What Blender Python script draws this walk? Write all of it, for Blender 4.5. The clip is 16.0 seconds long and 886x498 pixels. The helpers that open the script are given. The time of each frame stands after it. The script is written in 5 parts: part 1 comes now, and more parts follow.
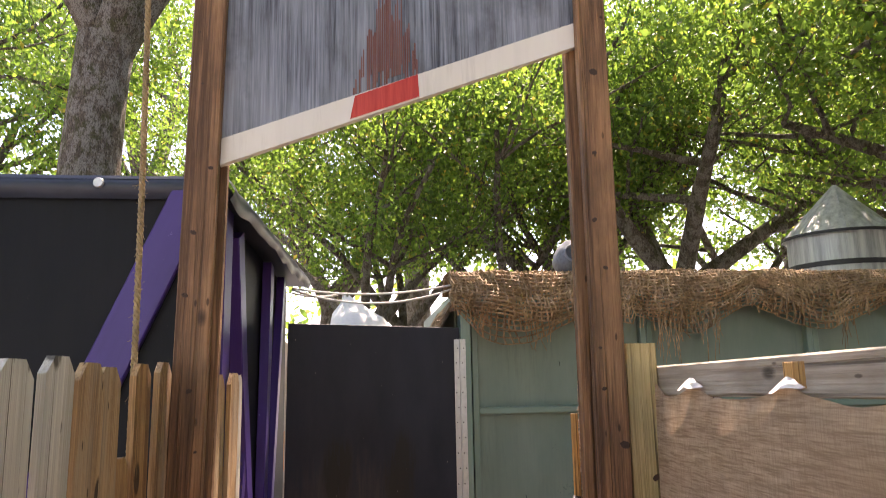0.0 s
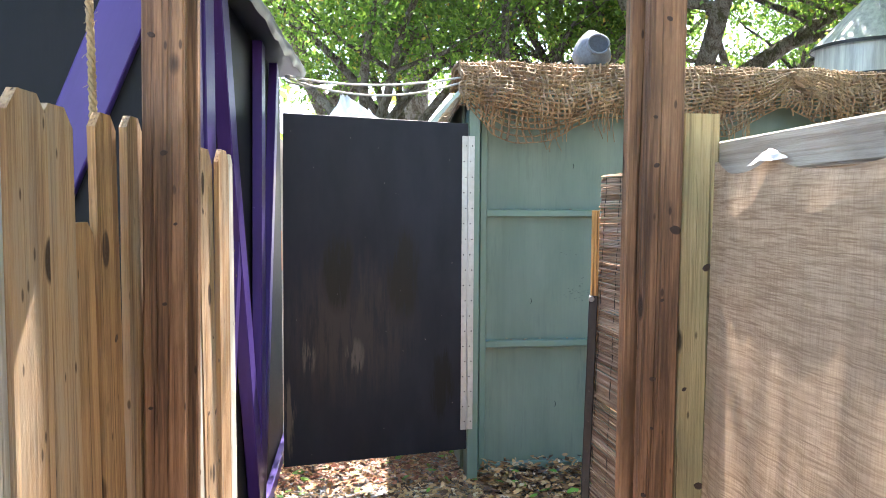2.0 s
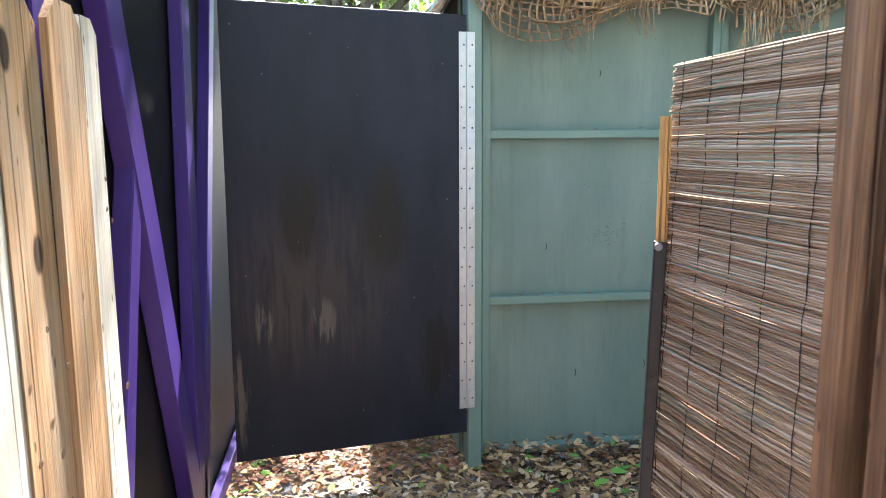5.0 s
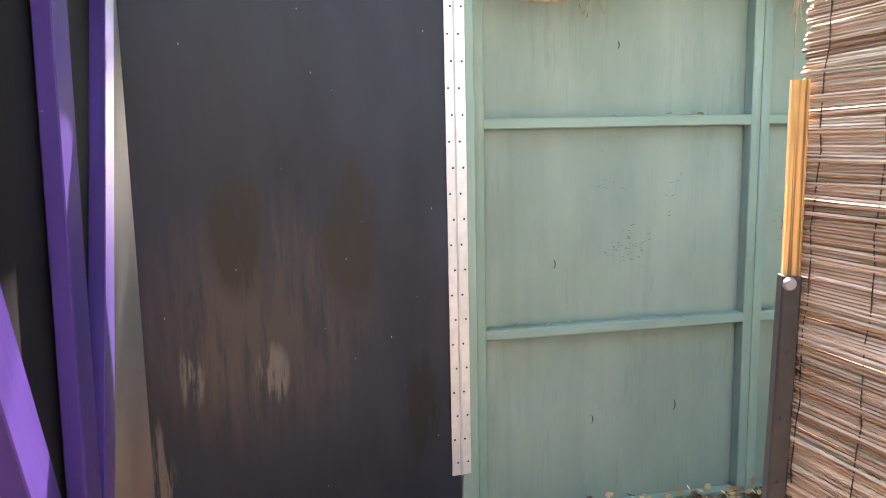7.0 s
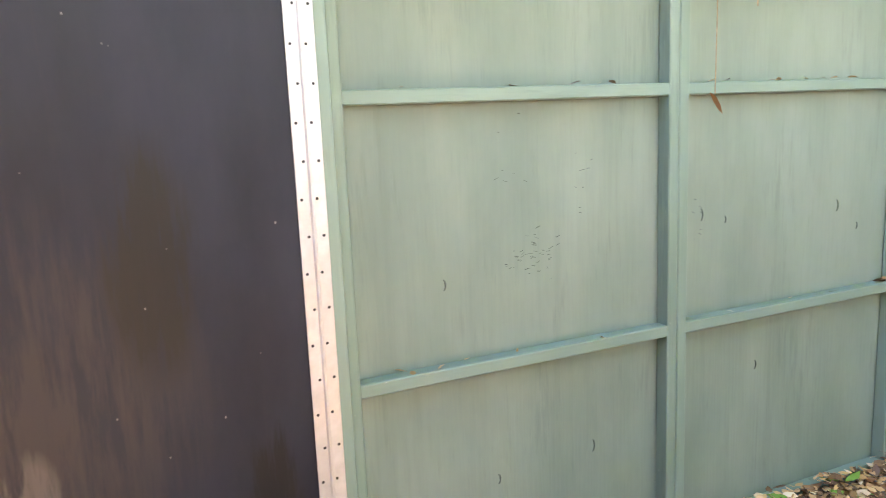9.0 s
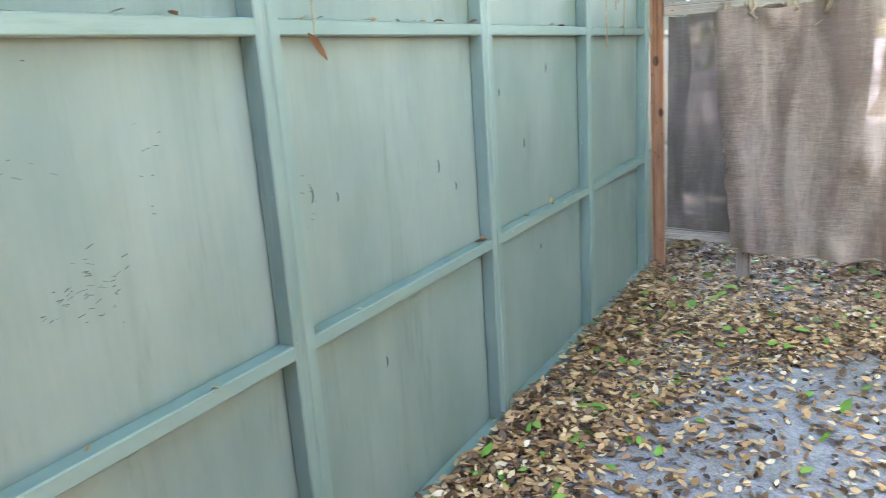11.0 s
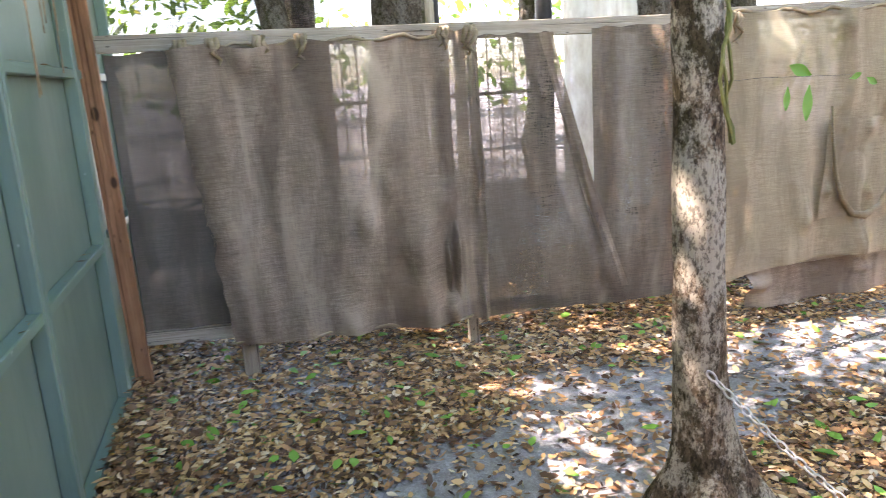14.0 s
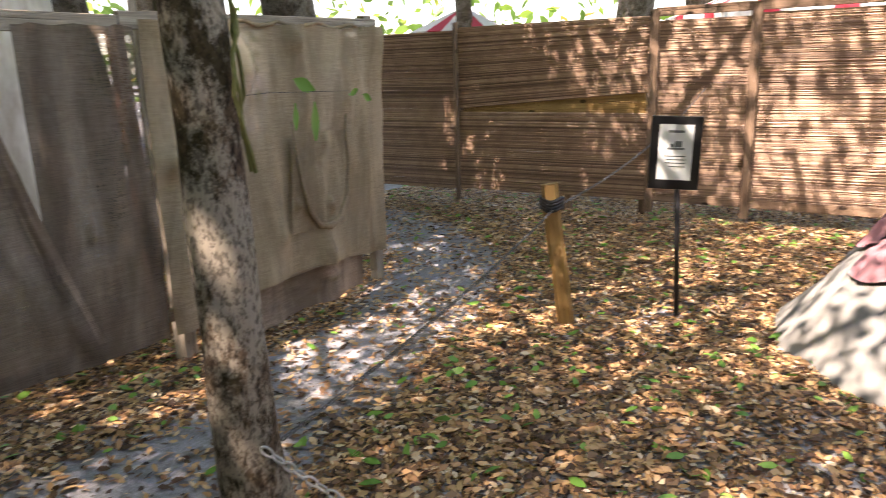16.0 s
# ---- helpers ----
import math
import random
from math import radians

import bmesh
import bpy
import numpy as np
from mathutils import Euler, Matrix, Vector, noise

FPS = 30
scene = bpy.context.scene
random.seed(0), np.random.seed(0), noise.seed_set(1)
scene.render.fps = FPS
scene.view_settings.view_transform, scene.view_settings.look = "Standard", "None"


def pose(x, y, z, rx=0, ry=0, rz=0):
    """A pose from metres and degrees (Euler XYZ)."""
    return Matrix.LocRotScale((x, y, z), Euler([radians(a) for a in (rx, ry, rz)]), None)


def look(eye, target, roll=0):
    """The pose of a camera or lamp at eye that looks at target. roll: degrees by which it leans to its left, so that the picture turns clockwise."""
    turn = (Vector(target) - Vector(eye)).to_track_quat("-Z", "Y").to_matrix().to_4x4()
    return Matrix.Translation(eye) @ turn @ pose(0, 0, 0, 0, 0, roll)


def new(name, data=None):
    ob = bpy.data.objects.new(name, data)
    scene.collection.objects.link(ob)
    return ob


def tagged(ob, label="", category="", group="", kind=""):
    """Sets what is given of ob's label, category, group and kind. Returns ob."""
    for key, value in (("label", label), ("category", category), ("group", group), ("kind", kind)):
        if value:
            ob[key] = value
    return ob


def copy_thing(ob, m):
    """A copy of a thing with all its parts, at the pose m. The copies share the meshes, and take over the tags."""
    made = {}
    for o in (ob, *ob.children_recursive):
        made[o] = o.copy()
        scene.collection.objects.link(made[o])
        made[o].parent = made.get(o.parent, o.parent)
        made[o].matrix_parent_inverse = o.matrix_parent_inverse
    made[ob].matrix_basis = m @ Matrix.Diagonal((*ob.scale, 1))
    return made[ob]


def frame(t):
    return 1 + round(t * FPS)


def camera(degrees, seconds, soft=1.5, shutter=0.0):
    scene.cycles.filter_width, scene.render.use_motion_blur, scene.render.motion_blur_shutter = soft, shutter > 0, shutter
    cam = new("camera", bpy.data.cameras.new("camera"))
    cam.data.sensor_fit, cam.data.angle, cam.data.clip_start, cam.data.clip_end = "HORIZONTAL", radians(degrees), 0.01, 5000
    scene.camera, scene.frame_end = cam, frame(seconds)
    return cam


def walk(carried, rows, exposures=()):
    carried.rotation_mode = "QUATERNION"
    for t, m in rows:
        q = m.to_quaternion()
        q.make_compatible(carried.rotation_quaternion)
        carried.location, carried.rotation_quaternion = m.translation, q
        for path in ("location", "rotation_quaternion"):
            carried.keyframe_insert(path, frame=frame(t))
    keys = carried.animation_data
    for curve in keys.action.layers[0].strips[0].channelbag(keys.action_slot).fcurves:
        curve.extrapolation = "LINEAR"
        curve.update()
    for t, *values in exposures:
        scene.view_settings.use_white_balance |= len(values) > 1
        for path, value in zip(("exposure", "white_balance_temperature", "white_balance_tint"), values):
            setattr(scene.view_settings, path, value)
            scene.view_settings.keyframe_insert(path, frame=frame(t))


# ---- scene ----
cam = camera(62.2, 16.0, soft=0.6, shutter=0.25)
PATH = [
    (0, (-0.725, -4.901, 1.869), (-0.511, -2.944, 2.221), -1.1),
    (0.5, (-0.725, -4.856, 1.838), (-0.512, -2.877, 2.033), -0.7),
    (1, (-0.73, -4.772, 1.811), (-0.518, -2.783, 1.859), -0.5),
    (1.5, (-0.731, -4.661, 1.774), (-0.516, -2.673, 1.714), -0.0),
    (2, (-0.756, -4.546, 1.754), (-0.532, -2.563, 1.617), 0.3),
    (2.5, (-0.762, -4.438, 1.725), (-0.532, -2.46, 1.533), 0.2),
    (3, (-0.739, -4.285, 1.697), (-0.499, -2.313, 1.465), 0.2),
    (3.5, (-0.712, -4.1, 1.68), (-0.461, -2.132, 1.425), 0.1),
    (3.7, (-0.702, -4.033, 1.678), (-0.453, -2.066, 1.414), -0.0),
    (5.8, (-0.687, -3.226, 1.638), (-0.386, -1.273, 1.329), -1.0),
    (6, (-0.689, -3.141, 1.639), (-0.376, -1.19, 1.328), -1.2),
    (6.5, (-0.679, -2.959, 1.626), (-0.342, -1.011, 1.32), -1.1),
    (7, (-0.673, -2.747, 1.616), (-0.294, -0.806, 1.317), -1.2),
    (7.5, (-0.687, -2.537, 1.616), (-0.245, -0.609, 1.319), -1.5),
    (8, (-0.661, -2.331, 1.604), (-0.142, -0.425, 1.289), -1.6),
    (8.2, (-0.636, -2.242, 1.602), (-0.079, -0.348, 1.277), -1.7),
    (10.3, (-0.413, -1.493, 1.561), (1.01, -0.154, 1.136), -3.6),
    (10.5, (-0.355, -1.421, 1.558), (1.15, -0.185, 1.103), -3.5),
    (11, (-0.211, -1.266, 1.55), (1.467, -0.293, 1.062), -3.9),
    (11.5, (-0.073, -1.111, 1.535), (1.745, -0.448, 1.031), -4.0),
    (12, (0.081, -0.949, 1.539), (1.983, -0.583, 1.041), -4.1),
    (12.5, (0.269, -0.859, 1.52), (2.204, -0.713, 1.036), -3.6),
    (13, (0.502, -0.798, 1.524), (2.446, -0.838, 1.055), -3.1),
    (13.5, (0.708, -0.754, 1.526), (2.64, -1.003, 1.072), -3.2),
    (14, (0.949, -0.708, 1.536), (2.835, -1.201, 1.086), -3.6),
    (14.5, (1.095, -0.692, 1.544), (2.884, -1.456, 1.08), -3.8),
    (15, (1.251, -0.749, 1.532), (2.886, -1.794, 1.049), -3.7),
    (15.5, (1.414, -0.792, 1.528), (2.788, -2.157, 1.032), -3.0),
    (16, (1.543, -0.839, 1.538), (2.572, -2.484, 1.051), -1.8),
]
EXPOSURES = [
    (0.0, 2.65, 7700, 30), (1.0, 3.3, 7300, 25), (1.5, 3.5, 6500, 19), (3.5, 3.7, 6000, 15), (6.0, 3.95, 6400, 20), (7.0, 4.5, 7200, 26), (8.0, 4.8, 8300, 29),
    (11.0, 4.85, 6800, 27), (12.5, 4.25, 6950, 29), (13.5, 4.1, 7000, 28), (14.5, 3.85, 6900, 27), (15.5, 3.2, 7000, 27), (16.0, 2.7, 7400, 27),
]
walk(cam, [(t, look(eye, target, roll)) for t, eye, target, roll in PATH], EXPOSURES)

# ---- light ----
world = bpy.data.worlds.new("sky")
scene.world = world
world.use_nodes = True
sky = world.node_tree.nodes.new("ShaderNodeTexSky")
sky.sky_type, sky.sun_disc = "NISHITA", False
SUN = Vector((0.16, 0.63, 1.0)).normalized()
sky.sun_elevation = math.asin(SUN.z)
sky.sun_rotation = math.atan2(SUN.x, SUN.y)
background = world.node_tree.nodes["Background"]
background.inputs["Strength"].default_value = 0.13
world.node_tree.links.new(sky.outputs[0], background.inputs[0])
sun_data = bpy.data.lights.new("sun", "SUN")
sun_data.energy, sun_data.angle, sun_data.color = 4.5, radians(0.53), (1.0, 0.94, 0.84)
sun = new("sun", sun_data)
sun.matrix_world = look(SUN * 60, (0, 0, 0))


# ---- small tools ----
def place_of(ob):
    m = ob.matrix_basis.copy()
    return place_of(ob.parent) @ m if ob.parent else m


def thing(name, at, label, category, group="", kind=""):
    ob = new(name)
    ob.empty_display_size = 0.1
    ob.matrix_basis = Matrix.Translation(at)
    return tagged(ob, label, category, group, kind)


def part(name, bm, material, parent=None, label="", at=None, smooth=False):
    """One mesh object under a thing; at: its pose in the world."""
    mesh = bpy.data.meshes.new(name)
    bm.to_mesh(mesh)
    bm.free()
    return hang(name, mesh, material, parent, label, at, smooth)


def hang(name, mesh, material, parent=None, label="", at=None, smooth=False):
    if material and not mesh.materials:
        mesh.materials.append(material)
    if smooth:
        mesh.polygons.foreach_set("use_smooth", [True] * len(mesh.polygons))
    ob = new(name, mesh)
    m = at if at is not None else Matrix.Identity(4)
    if parent:
        ob.parent = parent
        m = place_of(parent).inverted() @ m
    ob.matrix_basis = m
    return tagged(ob, label)


def plank_bm(length, width, thick, bevel=0.004, wob=0.0, cuts=1, seed=0):
    """A plank with eased edges, along z from 0 to length."""
    bm, rnd = bmesh.new(), random.Random(seed)
    w, d, b = width / 2, thick / 2, min(bevel, width / 3, thick / 3)
    ring = [(-w + b, -d), (w - b, -d), (w, -d + b), (w, d - b), (w - b, d), (-w + b, d), (-w, d - b), (-w, -d + b)]
    rows = []
    for i in range(cuts + 1):
        ox, oy = rnd.uniform(-wob, wob), rnd.uniform(-wob, wob)
        rows.append([bm.verts.new((x + ox, y + oy, length * i / cuts)) for x, y in ring])
    for a, c in zip(rows, rows[1:]):
        for i in range(8):
            bm.faces.new((a[i], a[(i + 1) % 8], c[(i + 1) % 8], c[i]))
    bm.faces.new(rows[0][::-1]), bm.faces.new(rows[-1])
    return bm


def aim(p0, p1, facing):
    """A pose whose z runs from p0 to p1 and whose -y faces as near to facing as it can."""
    z = (Vector(p1) - Vector(p0)).normalized()
    y = -Vector(facing)
    y = (y - z * y.dot(z)).normalized()
    x = y.cross(z)
    m = Matrix((x, y, z)).transposed().to_4x4()
    m.translation = p0
    return m


def board(name, parent, p0, p1, width, thick, material, facing=(0, -1, 0), label="", bevel=0.004, wob=0.0):
    length = (Vector(p1) - Vector(p0)).length
    return part(name, plank_bm(length, width, thick, bevel, wob, 4 if wob else 1, hash((round(p0[0] * 100), round(p0[1] * 100))) % 997), material, parent, label, aim(p0, p1, facing))


def add_box(bm, x0, y0, z0, x1, y1, z1):
    v = [bm.verts.new((x, y, z)) for z in (z0, z1) for x, y in ((x0, y0), (x1, y0), (x1, y1), (x0, y1))]
    for f in ((3, 2, 1, 0), (4, 5, 6, 7), (0, 1, 5, 4), (1, 2, 6, 5), (2, 3, 7, 6), (3, 0, 4, 7)):
        bm.faces.new([v[i] for i in f])


def box_bm(x0, y0, z0, x1, y1, z1, bevel=0.0):
    bm = bmesh.new()
    add_box(bm, x0, y0, z0, x1, y1, z1)
    if bevel:
        bmesh.ops.bevel(bm, geom=bm.edges[:], offset=bevel, segments=2, affect="EDGES", profile=0.6)
    return bm


def add_tube(bm, points, radii, sides=6, caps=True):
    rings, up = [], Vector((0.31, 0.2, 0.93))
    points = [Vector(p) for p in points]
    for i, p in enumerate(points):
        d = (points[min(i + 1, len(points) - 1)] - points[max(i - 1, 0)]).normalized()
        a = d.cross(up)
        a = (a if a.length > 0.05 else d.cross(Vector((1, 0, 0)))).normalized()
        b = d.cross(a)
        r = radii if isinstance(radii, (int, float)) else radii[i]
        rings.append([bm.verts.new(p + (a * math.cos(k * math.tau / sides) + b * math.sin(k * math.tau / sides)) * r) for k in range(sides)])
    for p, q in zip(rings, rings[1:]):
        for k in range(sides):
            bm.faces.new((p[k], p[(k + 1) % sides], q[(k + 1) % sides], q[k]))
    if caps and sides > 2:
        bm.faces.new(rings[0][::-1]), bm.faces.new(rings[-1])


def tube_bm(points, radii, sides=6):
    bm = bmesh.new()
    add_tube(bm, points, radii, sides)
    return bm


def sheet_bm(nu, nv, f):
    bm = bmesh.new()
    g = [[bm.verts.new(f(i / nu, j / nv)) for j in range(nv + 1)] for i in range(nu + 1)]
    for i in range(nu):
        for j in range(nv):
            bm.faces.new((g[i][j], g[i + 1][j], g[i + 1][j + 1], g[i][j + 1]))
    return bm


def nz(x, y, z, s=1.0):
    return noise.noise(Vector((x * s, y * s, z * s)))


# ---- materials ----
class Nodes:
    """A short way to write node materials."""

    def __init__(self, name):
        self.mat = bpy.data.materials.new(name)
        self.mat.use_nodes = True
        self.tree = self.mat.node_tree
        self.bsdf = self.tree.nodes["Principled BSDF"]
        self.out = self.tree.nodes["Material Output"]

    def link(self, a, b):
        self.tree.links.new(a, b)

    def put(self, socket, value):
        if isinstance(value, bpy.types.NodeSocket):
            self.link(value, socket)
        else:
            socket.default_value = value

    def coords(self, scale=(1, 1, 1), scatter=True, kind="Object"):
        tc = self.tree.nodes.new("ShaderNodeTexCoord")
        src = tc.outputs[kind]
        if scatter:
            info = self.tree.nodes.new("ShaderNodeObjectInfo")
            mul = self.tree.nodes.new("ShaderNodeVectorMath")
            mul.operation = "MULTIPLY_ADD"
            comb = self.tree.nodes.new("ShaderNodeCombineXYZ")
            for k in range(3):
                self.link(info.outputs["Random"], comb.inputs[k])
            self.link(comb.outputs[0], mul.inputs[0])
            mul.inputs[1].default_value = (17.3, 9.1, 23.7)
            self.link(src, mul.inputs[2])
            src = mul.outputs[0]
        mp = self.tree.nodes.new("ShaderNodeMapping")
        mp.inputs["Scale"].default_value = scale
        self.link(src, mp.inputs["Vector"])
        return mp.outputs[0]

    def noise(self, vec, scale=5, detail=4, rough=0.55, distort=0.0):
        n = self.tree.nodes.new("ShaderNodeTexNoise")
        self.link(vec, n.inputs["Vector"])
        n.inputs["Scale"].default_value, n.inputs["Detail"].default_value = scale, detail
        n.inputs["Roughness"].default_value, n.inputs["Distortion"].default_value = rough, distort
        return n.outputs["Fac"]

    def wave(self, vec, scale=5, distort=0.0, direction="X", detail=2.0):
        n = self.tree.nodes.new("ShaderNodeTexWave")
        self.link(vec, n.inputs["Vector"])
        n.bands_direction = direction
        n.inputs["Scale"].default_value, n.inputs["Distortion"].default_value, n.inputs["Detail"].default_value = scale, distort, detail
        return n.outputs["Fac"]

    def voronoi(self, vec, scale=5, feature="F1"):
        n = self.tree.nodes.new("ShaderNodeTexVoronoi")
        n.feature = feature
        self.link(vec, n.inputs["Vector"])
        n.inputs["Scale"].default_value = scale
        return n.outputs["Distance"]

    def ramp(self, fac, stops):
        r = self.tree.nodes.new("ShaderNodeValToRGB")
        self.link(fac, r.inputs[0])
        e = r.color_ramp.elements
        while len(e) < len(stops):
            e.new(0.5)
        for el, (p, c) in zip(e, stops):
            el.position = p
            el.color = (*c, 1) if isinstance(c, tuple) else (c, c, c, 1)
        return r.outputs[0]

    def mix(self, fac, a, b, mode="MIX"):
        m = self.tree.nodes.new("ShaderNodeMix")
        m.data_type, m.blend_type = "RGBA", mode
        self.put(m.inputs[0], fac)
        for s, v in ((m.inputs[6], a), (m.inputs[7], b)):
            self.put(s, (*v, 1) if isinstance(v, tuple) and len(v) == 3 else v)
        return m.outputs[2]

    def math(self, op, a, b=0.0):
        m = self.tree.nodes.new("ShaderNodeMath")
        m.operation = op
        self.put(m.inputs[0], a), self.put(m.inputs[1], b)
        return m.outputs[0]

    def random(self):
        return self.tree.nodes.new("ShaderNodeObjectInfo").outputs["Random"]

    def island(self):
        return self.tree.nodes.new("ShaderNodeNewGeometry").outputs["Random Per Island"]

    def bump(self, height, strength=0.3, distance=0.01):
        b = self.tree.nodes.new("ShaderNodeBump")
        b.inputs["Strength"].default_value, b.inputs["Distance"].default_value = strength, distance
        self.link(height, b.inputs["Height"])
        self.link(b.outputs[0], self.bsdf.inputs["Normal"])

    def done(self, color, rough=0.7, metal=0.0, spec=0.4):
        self.put(self.bsdf.inputs["Base Color"], (*color, 1) if isinstance(color, tuple) else color)
        self.put(self.bsdf.inputs["Roughness"], rough)
        self.bsdf.inputs["Metallic"].default_value = metal
        self.bsdf.inputs["Specular IOR Level"].default_value = spec
        return self.mat

    def cloth(self, color, open_fac, glow=0.4):
        """Woven cloth: part diffuse, part lit through, part open holes."""
        t = self.tree.nodes
        diff, trans, hole = t.new("ShaderNodeBsdfDiffuse"), t.new("ShaderNodeBsdfTranslucent"), t.new("ShaderNodeBsdfTransparent")
        a, b = t.new("ShaderNodeMixShader"), t.new("ShaderNodeMixShader")
        for n in (diff, trans):
            self.put(n.inputs["Color"], (*color, 1) if isinstance(color, tuple) else color)
        a.inputs[0].default_value = glow
        self.link(diff.outputs[0], a.inputs[1]), self.link(trans.outputs[0], a.inputs[2])
        self.put(b.inputs[0], open_fac)
        self.link(a.outputs[0], b.inputs[1]), self.link(hole.outputs[0], b.inputs[2])
        self.link(b.outputs[0], self.out.inputs["Surface"])
        return self.mat


def wood(name, dark, light, rough=0.75, grain=1.0, knots=True, stain=None, spread=0.25, crack=0.85):
    n = Nodes(name)
    fine = n.noise(n.coords((105 * grain, 105 * grain, 1.4)), 2.0, 6, 0.7)
    bands = n.noise(n.coords((17 * grain, 17 * grain, 0.45)), 1.6, 5, 0.6, 0.6)
    both = n.math("ADD", n.math("MULTIPLY", bands, 0.5), n.math("MULTIPLY", fine, 0.5))
    col = n.mix(n.ramp(both, [(0.42, 0.0), (0.58, 1.0)]), dark, light)
    mid = tuple((a + b) / 2 for a, b in zip(dark, light))
    col = n.mix(n.math("MULTIPLY", n.random(), spread * 2), col, tuple(c * 1.25 for c in mid))
    blot = n.noise(n.coords((5, 5, 1.6)), 2.0, 5, 0.6)
    col = n.mix(n.ramp(blot, [(0.42, 0.0), (0.68, 0.65)]), col, stain or tuple(c * 0.5 for c in mid))
    if knots:
        k = n.voronoi(n.coords((6.5, 6.5, 3.4)), 1.0)
        col = n.mix(n.ramp(k, [(0.11, 0.95), (0.15, 0.0)]), col, tuple(c * 0.22 for c in dark))
        dots = n.voronoi(n.coords((26, 26, 9)), 1.0)
        col = n.mix(n.ramp(dots, [(0.07, 0.8), (0.12, 0.0)]), col, tuple(c * 0.3 for c in dark))
    split = n.noise(n.coords((44 * grain, 44 * grain, 0.35)), 2.0, 3, 0.5, 0.3)
    col = n.mix(n.ramp(split, [(0.33, crack), (0.385, 0.0)]), col, tuple(c * 0.3 for c in dark))
    pale = n.noise(n.coords((30 * grain, 30 * grain, 0.7)), 2.0, 5, 0.7)
    col = n.mix(n.ramp(pale, [(0.56, 0.0), (0.72, 0.55)]), col, tuple(min(1.0, c * 1.25) for c in light))
    n.bump(n.math("ADD", both, n.ramp(split, [(0.33, 0.0), (0.4, 0.6)])), 0.8, 0.01)
    return n.done(col, rough, 0, 0.3)


def paint(name, color, worn, rough=0.5, amount=0.35, streak=True, under=None, spec=0.35):
    n = Nodes(name)
    v = n.coords((1, 1, 1))
    cloud = n.noise(n.coords((2.2, 2.2, 0.9)), 1.0, 5, 0.6)
    col = n.mix(n.ramp(cloud, [(0.35, 0.0), (0.7, amount)]), color, worn)
    grain = n.noise(n.coords((38, 38, 1.6)), 2.0, 4, 0.6)
    col = n.mix(n.ramp(grain, [(0.5, 0.0), (0.85, 0.2)]), col, tuple(c * 0.72 for c in color))
    if streak:
        run = n.noise(n.coords((9, 9, 0.5)), 1.4, 3)
        col = n.mix(n.ramp(run, [(0.58, 0.0), (0.85, 0.3)]), col, tuple(c * 0.6 for c in color))
    soil = n.math("MULTIPLY", n.noise(n.coords((2.6, 2.6, 1.1)), 1.3, 4, 0.6), n.noise(n.coords((24, 24, 2.2)), 1.6, 5, 0.7))
    col = n.mix(n.ramp(soil, [(0.29, 0.0), (0.38, 0.2)]), col, tuple(c * 0.42 for c in color))
    if under:
        chip = n.noise(v, 26, 4, 0.7)
        col = n.mix(n.ramp(chip, [(0.70, 0.0), (0.73, 1.0)]), col, under)
    n.bump(grain, 0.25, 0.003)
    return n.done(col, rough, 0, spec)


def plain(name, color, rough=0.6, metal=0.0, var=0.25, scale=18, bump=0.2, spec=0.4):
    n = Nodes(name)
    f = n.noise(n.coords(), scale, 5, 0.6)
    col = n.mix(n.ramp(f, [(0.3, 0.0), (0.75, 1.0)]), color, tuple(c * (1 - var) for c in color))
    g = n.noise(n.coords(), scale * 0.12, 3)
    col = n.mix(n.ramp(g, [(0.4, 0.0), (0.7, 0.5)]), col, tuple(c * (1 - var * 1.4) for c in color))
    n.bump(f, bump, 0.004)
    return n.done(col, rough, metal, spec)


def burlap_mat(name, color, dark, base_open, weave_mark=1.0):
    n = Nodes(name)
    vec = n.coords((1, 1, 1), False)
    thread = n.noise(n.coords((7, 7, 150), False), 2.0, 3, 0.6, 0.25)
    warpn = n.noise(n.coords((150, 150, 7), False), 2.0, 3, 0.6, 0.25)
    slub = n.noise(n.coords((2.2, 2.2, 34), False), 2.0, 4, 0.7, 0.5)
    blot = n.noise(vec, 2.6, 5, 0.6)
    weave = n.math("ADD", n.math("MULTIPLY", thread, 0.6), n.math("MULTIPLY", slub, 0.4))
    gap = 0.5 - 0.12 * (2.0 - weave_mark)
    col = n.mix(n.ramp(weave, [(gap, 0.0), (1.0 - gap, 1.0)]), dark, color)
    col = n.mix(n.ramp(warpn, [(0.35, 0.5), (0.6, 0.0)]), col, dark)
    col = n.mix(n.ramp(blot, [(0.42, 0.0), (0.7, 0.6)]), col, tuple(c * 0.58 for c in color))
    if weave_mark < 1.0:
        # broad upright patches, darker and lighter than the weave
        soft_bands = n.noise(n.coords((3.2, 3.2, 0.8), False), 1.3, 5, 0.6, 0.4)
        col = n.mix(n.ramp(soft_bands, [(0.40, 0.55), (0.50, 0.0)]), col, tuple(c * 0.8 for c in dark))
        col = n.mix(n.ramp(soft_bands, [(0.54, 0.0), (0.66, 0.5)]), col, tuple(min(1.0, c * 1.2) for c in color))
    hole = n.math("MULTIPLY", n.ramp(thread, [(0.35, 1.0), (0.6, 0.2)]), n.ramp(warpn, [(0.35, 1.0), (0.62, 0.3)]))
    thin = n.ramp(n.noise(n.coords((2.2, 2.2, 0.8), False), 1.6, 4), [(0.45, 0.45), (0.66, 1.7)])
    hole = n.math("MULTIPLY", n.math("MULTIPLY", hole, thin), base_open)
    return n.cloth(col, hole, 0.2)


